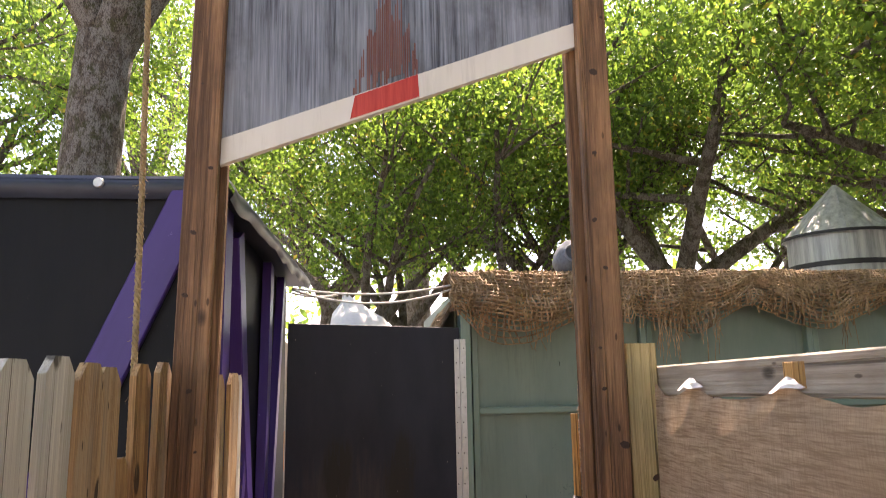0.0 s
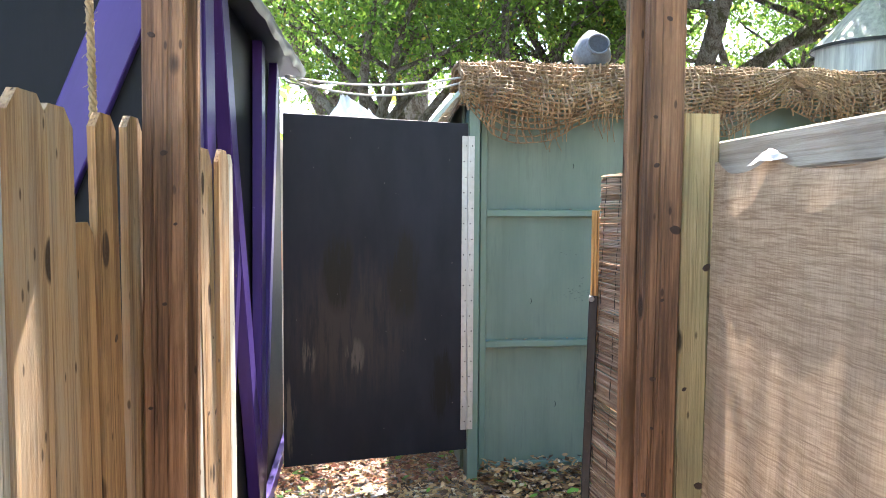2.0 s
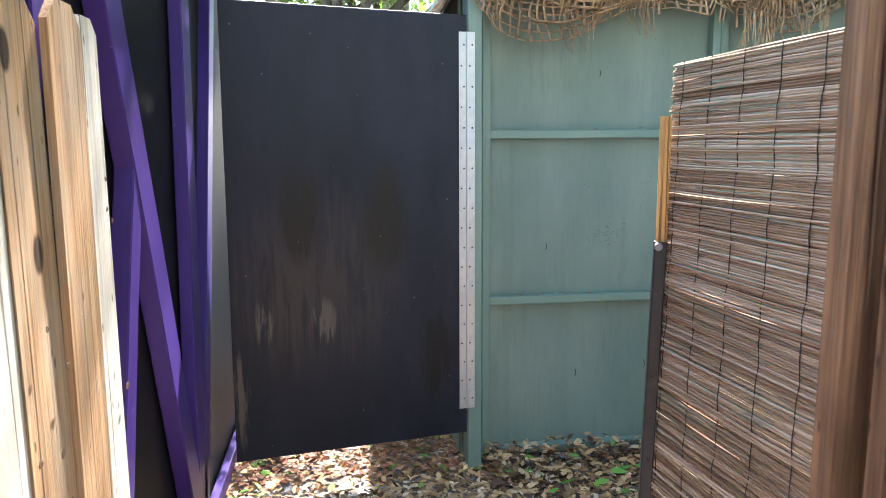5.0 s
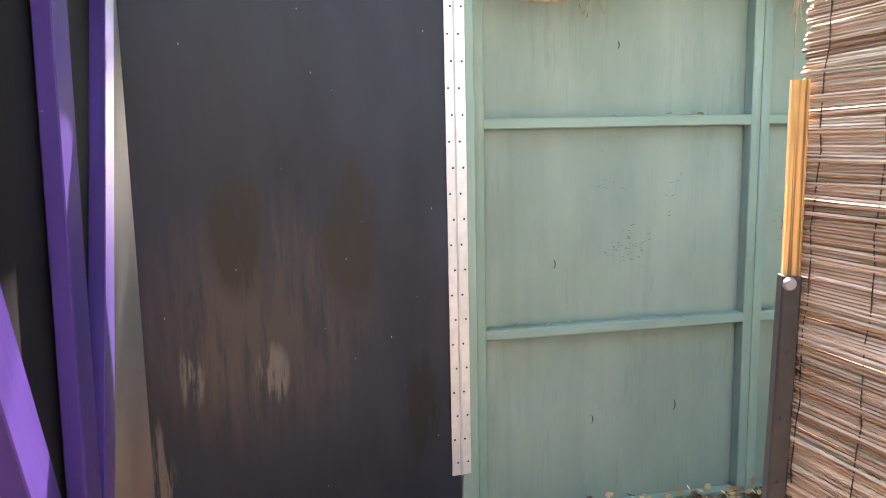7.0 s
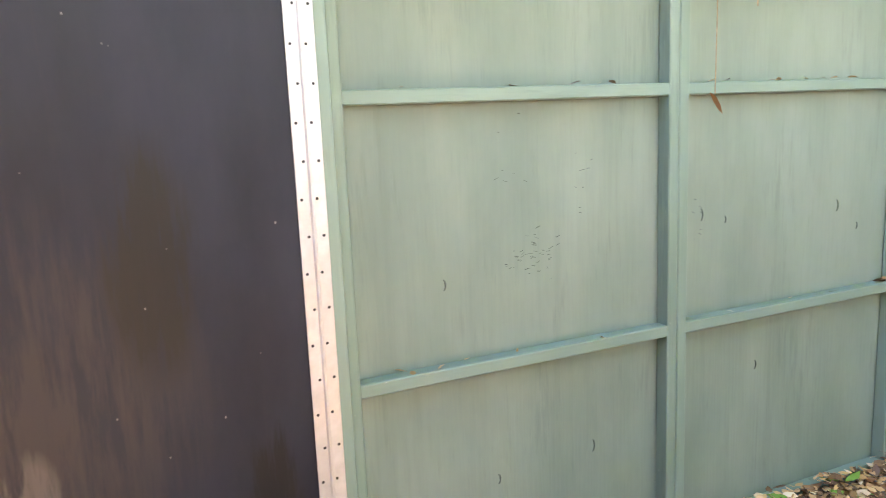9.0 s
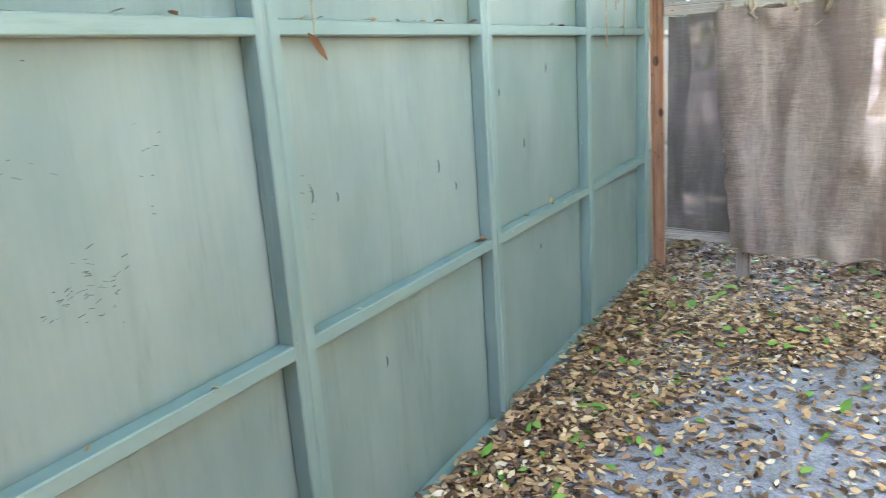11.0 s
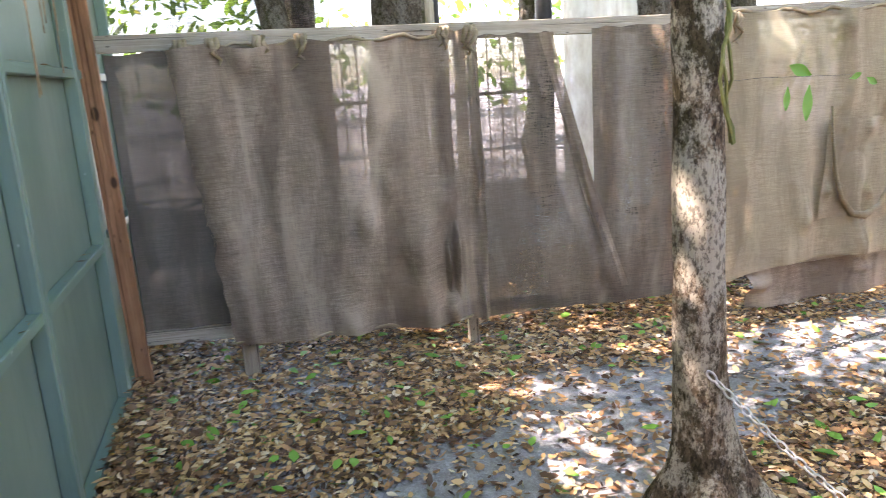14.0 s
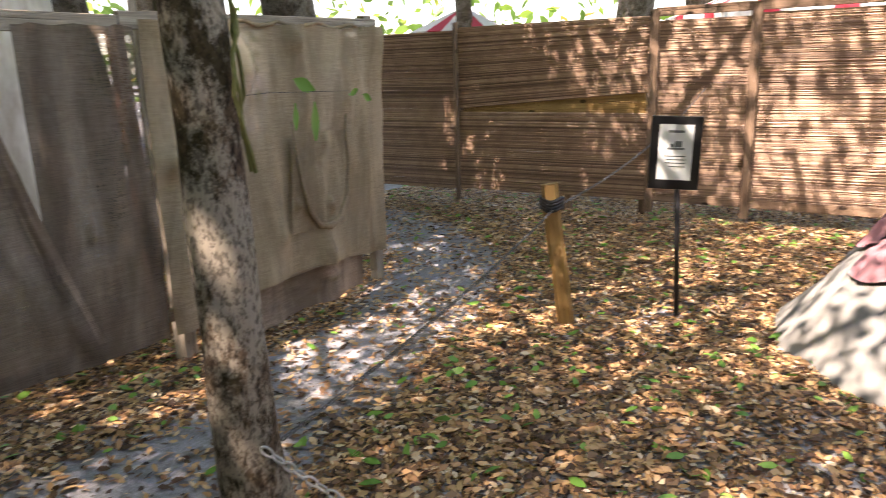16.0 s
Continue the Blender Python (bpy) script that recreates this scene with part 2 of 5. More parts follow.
def door_mat():
    n = Nodes("scuffed_black_paint")
    cloud = n.noise(n.coords((3, 3, 1.1), False), 1.4, 5, 0.6)
    col = n.mix(n.ramp(cloud, [(0.36, 0.0), (0.68, 1.0)]), (0.0065, 0.009, 0.016), (0.018, 0.021, 0.031))
    run = n.noise(n.coords((26, 26, 1.2), False), 1.5, 5, 0.65)
    ragged = n.noise(n.coords((20, 20, 2.0), False), 1.3, 5, 0.7)

    def spot(x, z, rx, rz, color, lo, hi, amount):
        nonlocal col
        tc = n.tree.nodes.new("ShaderNodeTexCoord")
        mp = n.tree.nodes.new("ShaderNodeMapping")
        mp.inputs["Location"].default_value = (-x / rx, 0.0, -z / rz)
        mp.inputs["Scale"].default_value = (1 / rx, 0.2, 1 / rz)
        g = n.tree.nodes.new("ShaderNodeTexGradient")
        g.gradient_type = "SPHERICAL"
        n.link(tc.outputs["Object"], mp.inputs["Vector"]), n.link(mp.outputs[0], g.inputs[0])
        f = n.math("MULTIPLY", g.outputs["Fac"], n.ramp(ragged, [(0.40, 0.25), (0.60, 1.0)]))
        col = n.mix(n.ramp(f, [(lo, 0.0), (hi, amount)]), col, color)
    spot(-0.82, 1.0, 0.50, 0.55, (0.044, 0.036, 0.033), 0.05, 0.55, 0.85)
    spot(-0.88, 1.32, 0.13, 0.30, (0.012, 0.011, 0.009), 0.1, 0.35, 0.9)
    spot(-0.50, 1.30, 0.14, 0.36, (0.014, 0.012, 0.009), 0.1, 0.35, 0.8)
    spot(-0.26, 0.62, 0.10, 0.30, (0.006, 0.006, 0.007), 0.1, 0.3, 0.9)
    # pale scuffs, with the sheen they catch close up painted in
    spot(-0.79, 0.80, 0.095, 0.19, (0.13, 0.11, 0.092), 0.26, 0.5, 0.65)
    spot(-1.06, 0.84, 0.07, 0.20, (0.13, 0.11, 0.092), 0.26, 0.5, 0.65)
    spot(-1.17, 0.45, 0.06, 0.35, (0.15, 0.12, 0.09), 0.24, 0.5, 0.7)
    col = n.mix(n.ramp(run, [(0.6, 0.0), (0.75, 0.3)]), col, (0.022, 0.021, 0.024))
    fleck = n.voronoi(n.coords((1, 1, 0.5), False), 15)
    col = n.mix(n.ramp(fleck, [(0.02, 1.0), (0.035, 0.0)]), col, (0.22, 0.21, 0.2))
    n.bump(run, 0.15, 0.002)
    return n.done(col, n.ramp(cloud, [(0.3, 0.40), (0.7, 0.58)]), 0, 0.24)


M_GREEN = paint("green_paint", (0.125, 0.18, 0.148), (0.20, 0.255, 0.212), 0.48, 0.9)
M_DOOR = door_mat()
M_GREEN_TRIM = paint("green_trim_paint", (0.125, 0.195, 0.16), (0.20, 0.28, 0.235), 0.42, 0.7, under=(0.34, 0.41, 0.37))
M_BLACK = paint("black_paint", (0.0045, 0.0055, 0.008), (0.016, 0.014, 0.014), 0.55, 0.6, under=(0.03, 0.026, 0.022), spec=0.16)
M_SCRATCH = plain("dark_green_dent", (0.05, 0.075, 0.065), 0.7)
M_PURPLE = paint("purple_paint", (0.036, 0.017, 0.125), (0.070, 0.038, 0.21), 0.4, 0.7, under=(0.20, 0.15, 0.40))
M_BROWN = wood("stained_fir", (0.075, 0.036, 0.018), (0.29, 0.155, 0.080), 0.62, 0.55, spread=0.08, stain=(0.05, 0.026, 0.014), crack=0.25)
M_PICKET = wood("picket_pine", (0.13, 0.066, 0.03), (0.47, 0.30, 0.155), 0.8, 1.0, stain=(0.33, 0.29, 0.22))
M_TREATED = wood("treated_pine", (0.17, 0.125, 0.055), (0.43, 0.34, 0.175), 0.7, 0.9, stain=(0.17, 0.165, 0.09))
M_GREYWOOD = wood("weathered_wood", (0.24, 0.19, 0.14), (0.46, 0.40, 0.32), 0.85)
M_FENCEWOOD = wood("brown_fence_post", (0.11, 0.068, 0.042), (0.27, 0.18, 0.12), 0.85)
M_REDWOOD = wood("reddish_stud", (0.22, 0.095, 0.045), (0.42, 0.215, 0.11), 0.75)
M_ORANGE = wood("raw_pine", (0.42, 0.21, 0.065), (0.62, 0.36, 0.13), 0.65, knots=False)
M_STAKE = wood("stake_wood", (0.26, 0.145, 0.05), (0.46, 0.28, 0.10), 0.8)
M_STEEL = plain("galvanised_steel", (0.55, 0.56, 0.56), 0.42, 0.6, 0.2, 30)
M_DARKSTEEL = plain("dark_steel", (0.035, 0.035, 0.038), 0.5, 0.4, 0.4, 30)
M_VINYL = plain("dark_vinyl", (0.022, 0.027, 0.042), 0.42, 0, 0.4, 9)
M_BURLAP = burlap_mat("burlap", (0.52, 0.395, 0.275), (0.25, 0.175, 0.115), 0.12)
M_BURLAP_OLD = burlap_mat("old_burlap", (0.42, 0.33, 0.25), (0.16, 0.115, 0.085), 0.15, 0.3)
M_BURLAP_DARK = burlap_mat("dark_backing_burlap", (0.19, 0.165, 0.14), (0.09, 0.078, 0.066), 0.07, 0.3)
M_BURLAP_THIN = burlap_mat("thin_burlap", (0.27, 0.215, 0.165), (0.12, 0.092, 0.07), 0.42, 0.3)
M_BURLAP_PALE = burlap_mat("pale_burlap", (0.46, 0.37, 0.255), (0.24, 0.185, 0.12), 0.08, 0.3)
M_WHITECLOTH = plain("white_cloth", (0.72, 0.69, 0.65), 0.9, 0, 0.15, 30)
M_SHEET_N = Nodes("stained_sheet_cloth")
M_SHEET = M_SHEET_N.cloth(M_SHEET_N.mix(M_SHEET_N.ramp(M_SHEET_N.noise(M_SHEET_N.coords((1, 1, 0.4), False), 5, 6, 0.65), [(0.38, 0.0), (0.66, 1.0)]), (0.76, 0.72, 0.66), (0.46, 0.39, 0.32)), 0.02, 0.4)
M_ROPE = plain("hemp_rope", (0.33, 0.23, 0.12), 0.9, 0, 0.5, 160, 0.6)
M_WHITEROPE = plain("white_rope", (0.7, 0.68, 0.62), 0.85, 0, 0.2, 120, 0.4)
M_JUTE = plain("jute", (0.47, 0.32, 0.185), 0.95, 0, 0.75, 34, 0.7)


def reed_mat():
    n = Nodes("bamboo_reed")
    r = n.random()
    col = n.ramp(r, [(0.0, (0.11, 0.06, 0.035)), (0.35, (0.27, 0.175, 0.115)), (0.7, (0.38, 0.28, 0.20)), (1.0, (0.52, 0.44, 0.36))])
    f = n.noise(n.coords((60, 60, 5)), 2.0, 4)
    col = n.mix(n.ramp(f, [(0.35, 0.0), (0.75, 0.7)]), col, (0.16, 0.085, 0.04))
    n.bump(f, 0.2, 0.002)
    return n.done(col, 0.45, 0, 0.5)


def reeds_far_mat():
    n = Nodes("bamboo_matting")
    r = n.island()
    col = n.ramp(r, [(0.0, (0.11, 0.058, 0.032)), (0.4, (0.25, 0.145, 0.085)), (1.0, (0.42, 0.27, 0.165))])
    f = n.noise(n.coords((4, 4, 4), False), 2.0, 4)
    col = n.mix(n.ramp(f, [(0.4, 0.0), (0.75, 0.55)]), col, (0.12, 0.06, 0.03))
    return n.done(col, 0.6, 0, 0.4)


def sand_mat():
    n = Nodes("grey_sand")
    v = n.coords((1, 1, 1), False)
    big = n.noise(v, 1.1, 5, 0.6)
    mid = n.noise(v, 9, 6, 0.7)
    fine = n.noise(v, 75, 5, 0.7)
    col = n.mix(n.ramp(mid, [(0.3, 0.0), (0.7, 1.0)]), (0.215, 0.215, 0.225), (0.42, 0.42, 0.44))
    col = n.mix(n.ramp(fine, [(0.40, 0.0), (0.64, 0.6)]), col, (0.14, 0.125, 0.115))
    col = n.mix(n.ramp(big, [(0.48, 0.0), (0.70, 0.55)]), col, (0.17, 0.135, 0.10))
    speck = n.voronoi(v, 120)
    col = n.mix(n.ramp(speck, [(0.12, 0.8), (0.24, 0.0)]), col, (0.42, 0.42, 0.44))
    n.bump(n.math("ADD", mid, n.math("MULTIPLY", fine, 0.5)), 0.7, 0.02)
    return n.done(col, 0.92, 0, 0.2)


def bark_mat(name, a, b, moss, lichen, patch=1.0):
    n = Nodes(name)
    ridge = n.noise(n.coords((1, 1, 0.22)), 46, 6, 0.7)
    flake = n.noise(n.coords((1, 1, 0.55)), 70, 4, 0.7)
    relief = n.math("ADD", n.math("MULTIPLY", ridge, 0.6), n.math("MULTIPLY", flake, 0.4))
    col = n.mix(n.ramp(relief, [(0.38, 0.0), (0.62, 1.0)]), a, b)
    m1 = n.noise(n.coords((1, 1, 0.7)), 4.5 * patch, 8, 0.75)
    col = n.mix(n.ramp(m1, [(0.5, 0.0), (0.58, 0.85)]), col, moss)
    m2 = n.noise(n.coords((1.2, 1.2, 0.8)), 7.0 * patch, 9, 0.8)
    col = n.mix(n.ramp(m2, [(0.472, 0.0), (0.53, 0.85)]), col, lichen)
    col = n.mix(n.ramp(flake, [(0.42, 0.6), (0.5, 0.0)]), col, tuple(c * 0.5 for c in a))
    n.bump(relief, 0.9, 0.015)
    return n.done(col, 0.92, 0, 0.15)


def leaf_mat(name, stops, glow=0.45, through_color=None):
    n = Nodes(name)
    col = n.ramp(n.island(), stops)
    t = n.tree.nodes
    trans, add = t.new("ShaderNodeBsdfTranslucent"), t.new("ShaderNodeMixShader")
    n.done(col, 0.5, 0, 0.35)
    n.link(n.mix(0.45, n.mix(1.0, col, (1.6, 1.7, 1.5), "MULTIPLY"), through_color) if through_color else col, trans.inputs["Color"])
    add.inputs[0].default_value = glow
    n.link(n.bsdf.outputs[0], add.inputs[1]), n.link(trans.outputs[0], add.inputs[2])
    n.link(add.outputs[0], n.out.inputs["Surface"])
    return n.mat


M_REED = reed_mat()
M_REEDS = reeds_far_mat()
M_SAND = sand_mat()
M_BARK = bark_mat("oak_bark", (0.045, 0.034, 0.025), (0.135, 0.105, 0.08), (0.055, 0.055, 0.022), (0.19, 0.17, 0.145))
M_BARK_NEAR = bark_mat("mottled_bark", (0.030, 0.020, 0.013), (0.17, 0.12, 0.080), (0.045, 0.036, 0.016), (0.36, 0.32, 0.255), 0.5)
M_LEAF = leaf_mat("oak_leaf", [(0.0, (0.016, 0.045, 0.010)), (0.35, (0.04, 0.095, 0.018)), (0.65, (0.085, 0.165, 0.026)), (0.95, (0.19, 0.27, 0.04)), (1.0, (0.36, 0.17, 0.04))], 0.45, (0.32, 0.50, 0.07))
M_LITTER = leaf_mat("dead_leaf", [(0.0, (0.055, 0.028, 0.017)), (0.3, (0.18, 0.098, 0.052)), (0.62, (0.47, 0.265, 0.12)), (0.88, (0.63, 0.41, 0.20)), (1.0, (0.70, 0.58, 0.41))], 0.12)
M_FRESH = leaf_mat("fallen_green_leaf", [(0.0, (0.10, 0.24, 0.035)), (1.0, (0.20, 0.40, 0.07))], 0.2)

# ---- ground ----
def ground_z(x, y):
    near = max(0.0, 1 - max(abs(x - 2) - 7, abs(y + 3) - 7, 0) / 4)
    return near * (0.014 * nz(x, y, 0, 1.3) + 0.006 * nz(x, y, 4, 5.0)) - 0.006


def ground_bm():
    def axis(c, fine, step):
        a = [c - 400, c - 120, c - 50, c - 25]
        k = c - fine
        while k < c + fine + 1e-6:
            a.append(k)
            k += step
        return a + [c + 25, c + 50, c + 120, c + 400]
    xs, ys = axis(2.0, 8.0, 0.1), axis(-3.0, 8.0, 0.1)
    bm = bmesh.new()
    g = [[bm.verts.new((x, y, ground_z(x, y))) for y in ys] for x in xs]
    for i in range(len(xs) - 1):
        for j in range(len(ys) - 1):
            bm.faces.new((g[i][j], g[i + 1][j], g[i + 1][j + 1], g[i][j + 1]))
    return bm


ground = part("ground", ground_bm(), M_SAND, smooth=True)
tagged(ground, "grey sandy ground trodden into a path", "ground", kind="structure")

# ---- green wall of framed flats ----
TOP = 2.44
JOINTS = (-0.01, 1.205, 2.42, 3.64, 4.83, 6.05)


def green_wall():
    wall = thing("wall_green", (2.4, 0.06, 0), "green painted plywood wall on timber framing", "wall", kind="structure")
    for i in range(5):
        x0, x1 = JOINTS[i], JOINTS[i + 1]
        part("panel", box_bm(x0 + 0.001, 0.06, 0.0, x1 - 0.001, 0.078, TOP, 0.002), M_GREEN, wall)
        for a in (x0 + 0.022, x1 - 0.022):
            board("stile", wall, (a, 0.029, 0.0), (a, 0.029, TOP), 0.042, 0.058, M_GREEN_TRIM)
        for z in (0.03, 0.832, 1.665, TOP - 0.025):
            board("rail", wall, (x0 + 0.043, 0.031, z), (x1 - 0.043, 0.031, z), 0.042, 0.054, M_GREEN_TRIM)
    marks = [(1.477, 1.193), (1.649, 0.605), (2.075, 1.193), (2.62, 1.42), (2.86, 1.18), (3.02, 0.66), (0.33, 1.098), (0.877, 0.45), (0.596, 1.966), (3.15, 1.5), (2.2, 1.1), (0.5, 0.42), (1.36, 1.22)]
    for k, (mx, mz) in enumerate(marks):
        r = 0.014 + 0.012 * ((k * 7) % 5) / 5
        arc = [(mx + r * 0.5 * math.cos(a), 0.0595, mz + r * math.sin(a)) for a in [(-1.3 + 2.6 * q / 8) for q in range(9)]]
        part("scratch", tube_bm(arc, [0.0008 + 0.0022 * math.sin(math.pi * (q + 0.5) / 9) for q in range(9)], 5), M_SCRATCH, wall, "dark curved dent")
    srnd = random.Random(14)
    for cx, cz, count, wide, high in ((0.66, 1.14, 46, 0.055, 0.035), (0.86, 1.36, 9, 0.02, 0.06), (1.36, 1.2, 8, 0.02, 0.05), (0.58, 1.42, 7, 0.03, 0.08)):
        for k in range(count):
            mx, mz, l, t = srnd.gauss(cx, wide), srnd.gauss(cz, high), srnd.uniform(0.002, 0.009), srnd.uniform(-0.5, 0.5)
            part("scratch", tube_bm([(mx - l, 0.0598, mz - l * t), (mx + l, 0.0598, mz + l * t)], srnd.uniform(0.0004, 0.0011), 4), M_SCRATCH, wall)
    board("jamb", wall, (-0.066, -0.035, 0.0), (-0.066, -0.035, TOP), 0.068, 0.17, M_GREEN_TRIM)
    part("side_panel", box_bm(-0.118, 0.06, 0.0, -0.10, 2.6, TOP, 0.002), M_GREEN, wall)
    part("back_panel", box_bm(-0.1, 2.58, 0.0, 6.05, 2.6, TOP, 0.002), M_GREEN, wall)
    part("roof_panel", box_bm(-0.118, 0.0, TOP, 6.05, 2.6, TOP + 0.02, 0.002), M_GREEN, wall)
    return wall


green_wall()


# ---- black door hung on the green wall ----
def black_door():
    door = thing("door_1", (-0.14, -0.12, 0.2), "open black painted plywood door on a long steel hinge", "door", kind="structure")
    a, b = Vector((-0.107, -0.130, 0)), Vector((-1.199, -0.245, 0))
    along = (b - a).normalized()
    out = Vector((along.y, -along.x, 0))
    if out.y > 0:
        out = -out
    bm = bmesh.new()
    lo = [a + Vector((0, 0, 0.205)), b + Vector((-0.006, 0, 0.17))]
    hi = [a + Vector((0, 0, 2.205)), b + Vector((0.006, 0, 2.237))]
    vs = [bm.verts.new(p + o) for o in (Vector((0, 0, 0)), -out * 0.019) for p in (lo[0], lo[1], hi[1], hi[0])]
    for f in ((0, 1, 2, 3), (7, 6, 5, 4), (0, 4, 5, 1), (1, 5, 6, 2), (2, 6, 7, 3), (3, 7, 4, 0)):
        bm.faces.new([vs[i] for i in f])
    bmesh.ops.recalc_face_normals(bm, faces=bm.faces[:])
    bmesh.ops.bevel(bm, geom=bm.edges[:], offset=0.002, segments=1, affect="EDGES")
    part("leaf", bm, M_DOOR, door)
    for s in (0.05, 1.03):
        p = a + along * s - out * 0.04
        board("back_stile", door, p + Vector((0, 0, 0.24)), p + Vector((0, 0, 2.17)), 0.07, 0.038, M_BLACK)
    # long hinge: two strips and a knuckle
    for off, w in ((-0.020, 0.037), (0.020, 0.037)):
        p = a - along * off + out * 0.0035
        strip = board("hinge_strip", door, p + Vector((0, 0, 0.33)), p + Vector((0, 0, 2.13)), w, 0.003, M_STEEL, out, "perforated steel hinge strip", 0.001)
        for k in range(19):
            q = p + out * 0.0025 + Vector((0, 0, 0.38 + k * 0.094)) + along * (0.006 if k % 2 else -0.006)
            part("screw", screw_bm(), M_DARKSTEEL, strip, "", aim(q, q + out, (0, 0, 1)))
    p = a + out * 0.004
    part("hinge_pin", tube_bm([p + Vector((0, 0, 0.33)), p + Vector((0, 0, 2.13))], 0.006, 8), M_STEEL, door, "steel hinge pin")
    return door


def screw_bm():
    bm = bmesh.new()
    bmesh.ops.create_cone(bm, cap_ends=True, segments=8, radius1=0.0045, radius2=0.003, depth=0.003)
    return bm


black_door()


# ---- black and purple shed ----
def shed():
    s = thing("shed", (-2.8, -1.0, 0), "black plywood shed with purple timber braces and a dark vinyl roof", "shed")
    c0, c1 = Vector((-1.312, -2.235, 0)), Vector((-1.312, 0.75, 0))
    run = (c1 - c0).normalized()
    out = Vector((run.y, -run.x, 0))
    part("front_wall", box_bm(-5.2, -2.235, 0, -1.335, -2.21, 2.58, 0.002), M_BLACK, s)
    m = Matrix((-out, run, Vector((0, 0, 1)))).transposed().to_4x4()
    m.translation = c0
    part("side_wall", box_bm(0, 0, 0, 0.02, (c1 - c0).length, 2.58, 0.002), M_BLACK, s, "", m)
    part("back_wall", box_bm(-5.2, 0.75, 0, -1.335, 0.77, 2.58, 0.002), M_BLACK, s)
    part("far_wall", box_bm(-5.22, -2.235, 0, -5.2, 0.77, 2.58, 0.002), M_BLACK, s)
    side = lambda y, z, o=0.02: c0 + run * (y - c0.y) + out * o + Vector((0, 0, z))
    up = [("corner_post", -2.17, 0.0, -2.17, 2.55, 0.13), ("stud", -1.975, 0.1, -1.975, 2.55, 0.15), ("stud", -0.78, 0.1, -0.58, 2.55, 0.14), ("stud", -0.76, 0.1, 0.10, 2.55, 0.11)]
    for name, y0, z0, y1, z1, w in up:
        board(name, s, side(y0, z0, 0.034), side(y1, z1, 0.034), w, 0.05, M_PURPLE, out)
    board("brace", s, side(-1.73, 2.5, 0.034), side(-0.80, 0.12, 0.034), 0.14, 0.058, M_PURPLE, out, wob=0.003)
    board("brace", s, side(-1.40, 1.56, 0.030), side(-1.89, 0.1, 0.030), 0.09, 0.055, M_PURPLE, out, wob=0.003)
    board("sill", s, side(-2.2, 0.05, 0.03), side(0.7, 0.05, 0.03), 0.09, 0.04, M_PURPLE, out)
    board("brace", s, (-1.33, -2.255, 2.56), (-1.82, -2.255, 1.42), 0.14, 0.036, M_PURPLE)
    board("brace", s, (-2.1, -2.255, 0.1), (-2.1, -2.255, 2.5), 0.09, 0.036, M_PURPLE)
    # vinyl roof with a rolled edge
    part("roof", sheet_bm(30, 20, lambda u, v: (-5.25 + u * 4.02 + 0.08 * v * u, -2.27 + v * 3.05, 2.595 + 0.35 * math.sin(math.pi * v) * (1 - u) + 0.012 * nz(u, v, 0, 9))), M_VINYL, s, "dark vinyl roof sheet", smooth=True)
    for name, f in (("front_hem", lambda u, v: (-5.25 + 4.04 * u, -2.255 - 0.022 * math.sin(v * math.pi) - 0.004 * nz(u * 9, v, 2, 2), 2.612 - 0.085 * v + 0.006 * nz(u * 20, 0, 1, 1))),
                    ("side_hem", lambda u, v: tuple(side(-2.27 + 2.57 * u, 2.622 - (0.1 + 0.05 * abs(nz(u * 7, 0, 3, 1))) * v + 0.01 * nz(u * 8, 1, 1, 1), 0.075 + 0.09 * u + 0.05 * math.sin(v * 2.4) + 0.012 * nz(u * 14, v, 5, 1))))):
        part(name, sheet_bm(60, 6, f), M_VINYL, s, "folded vinyl hem", smooth=True)
    g = bmesh.new()
    bmesh.ops.create_cone(g, cap_ends=True, segments=20, radius1=0.019, radius2=0.016, depth=0.008)
    gp = Vector((-1.655, -2.285, 2.578))
    part("grommet", g, M_STEEL, s, "pale metal grommet", aim(gp, gp + Vector((0, -1, 0)), (0, 0, 1)))
    return s


shed()


# ---- guillotine across the passage ----
def blade_mat():
    n = Nodes("painted_blade")
    streak = n.noise(n.coords((60, 60, 1.3), False), 1.6, 5, 0.7)
    col = n.mix(n.ramp(streak, [(0.34, 0.0), (0.66, 1.0)]), (0.022, 0.026, 0.038), (0.20, 0.225, 0.27))
    cloud = n.noise(n.coords((4, 4, 1.2), False), 1.2, 4)
    col = n.mix(n.ramp(cloud, [(0.46, 0.0), (0.74, 0.7)]), col, (0.30, 0.33, 0.38))
    damp = n.noise(n.coords((3, 3, 1.6), False), 1.7, 5, 0.65)
    col = n.mix(n.ramp(damp, [(0.50, 0.0), (0.68, 0.75)]), col, (0.03, 0.033, 0.042))
    n.bump(streak, 0.3, 0.003)
    return n.done(col, 0.6)


def red_mat(name, a, b):
    n = Nodes(name)
    s = n.noise(n.coords((40, 40, 2.0), False), 1.5, 5, 0.7)
    return n.done(n.mix(n.ramp(s, [(0.35, 0.0), (0.65, 1.0)]), a, b), 0.5)


M_BLADE = blade_mat()
M_EDGE = paint("white_edge_paint", (0.62, 0.60, 0.55), (0.50, 0.47, 0.42), 0.6, 0.6)
M_RED = red_mat("red_paint", (0.33, 0.018, 0.012), (0.50, 0.05, 0.035))
M_REDWASH = red_mat("red_wash", (0.11, 0.028, 0.020), (0.17, 0.085, 0.072))


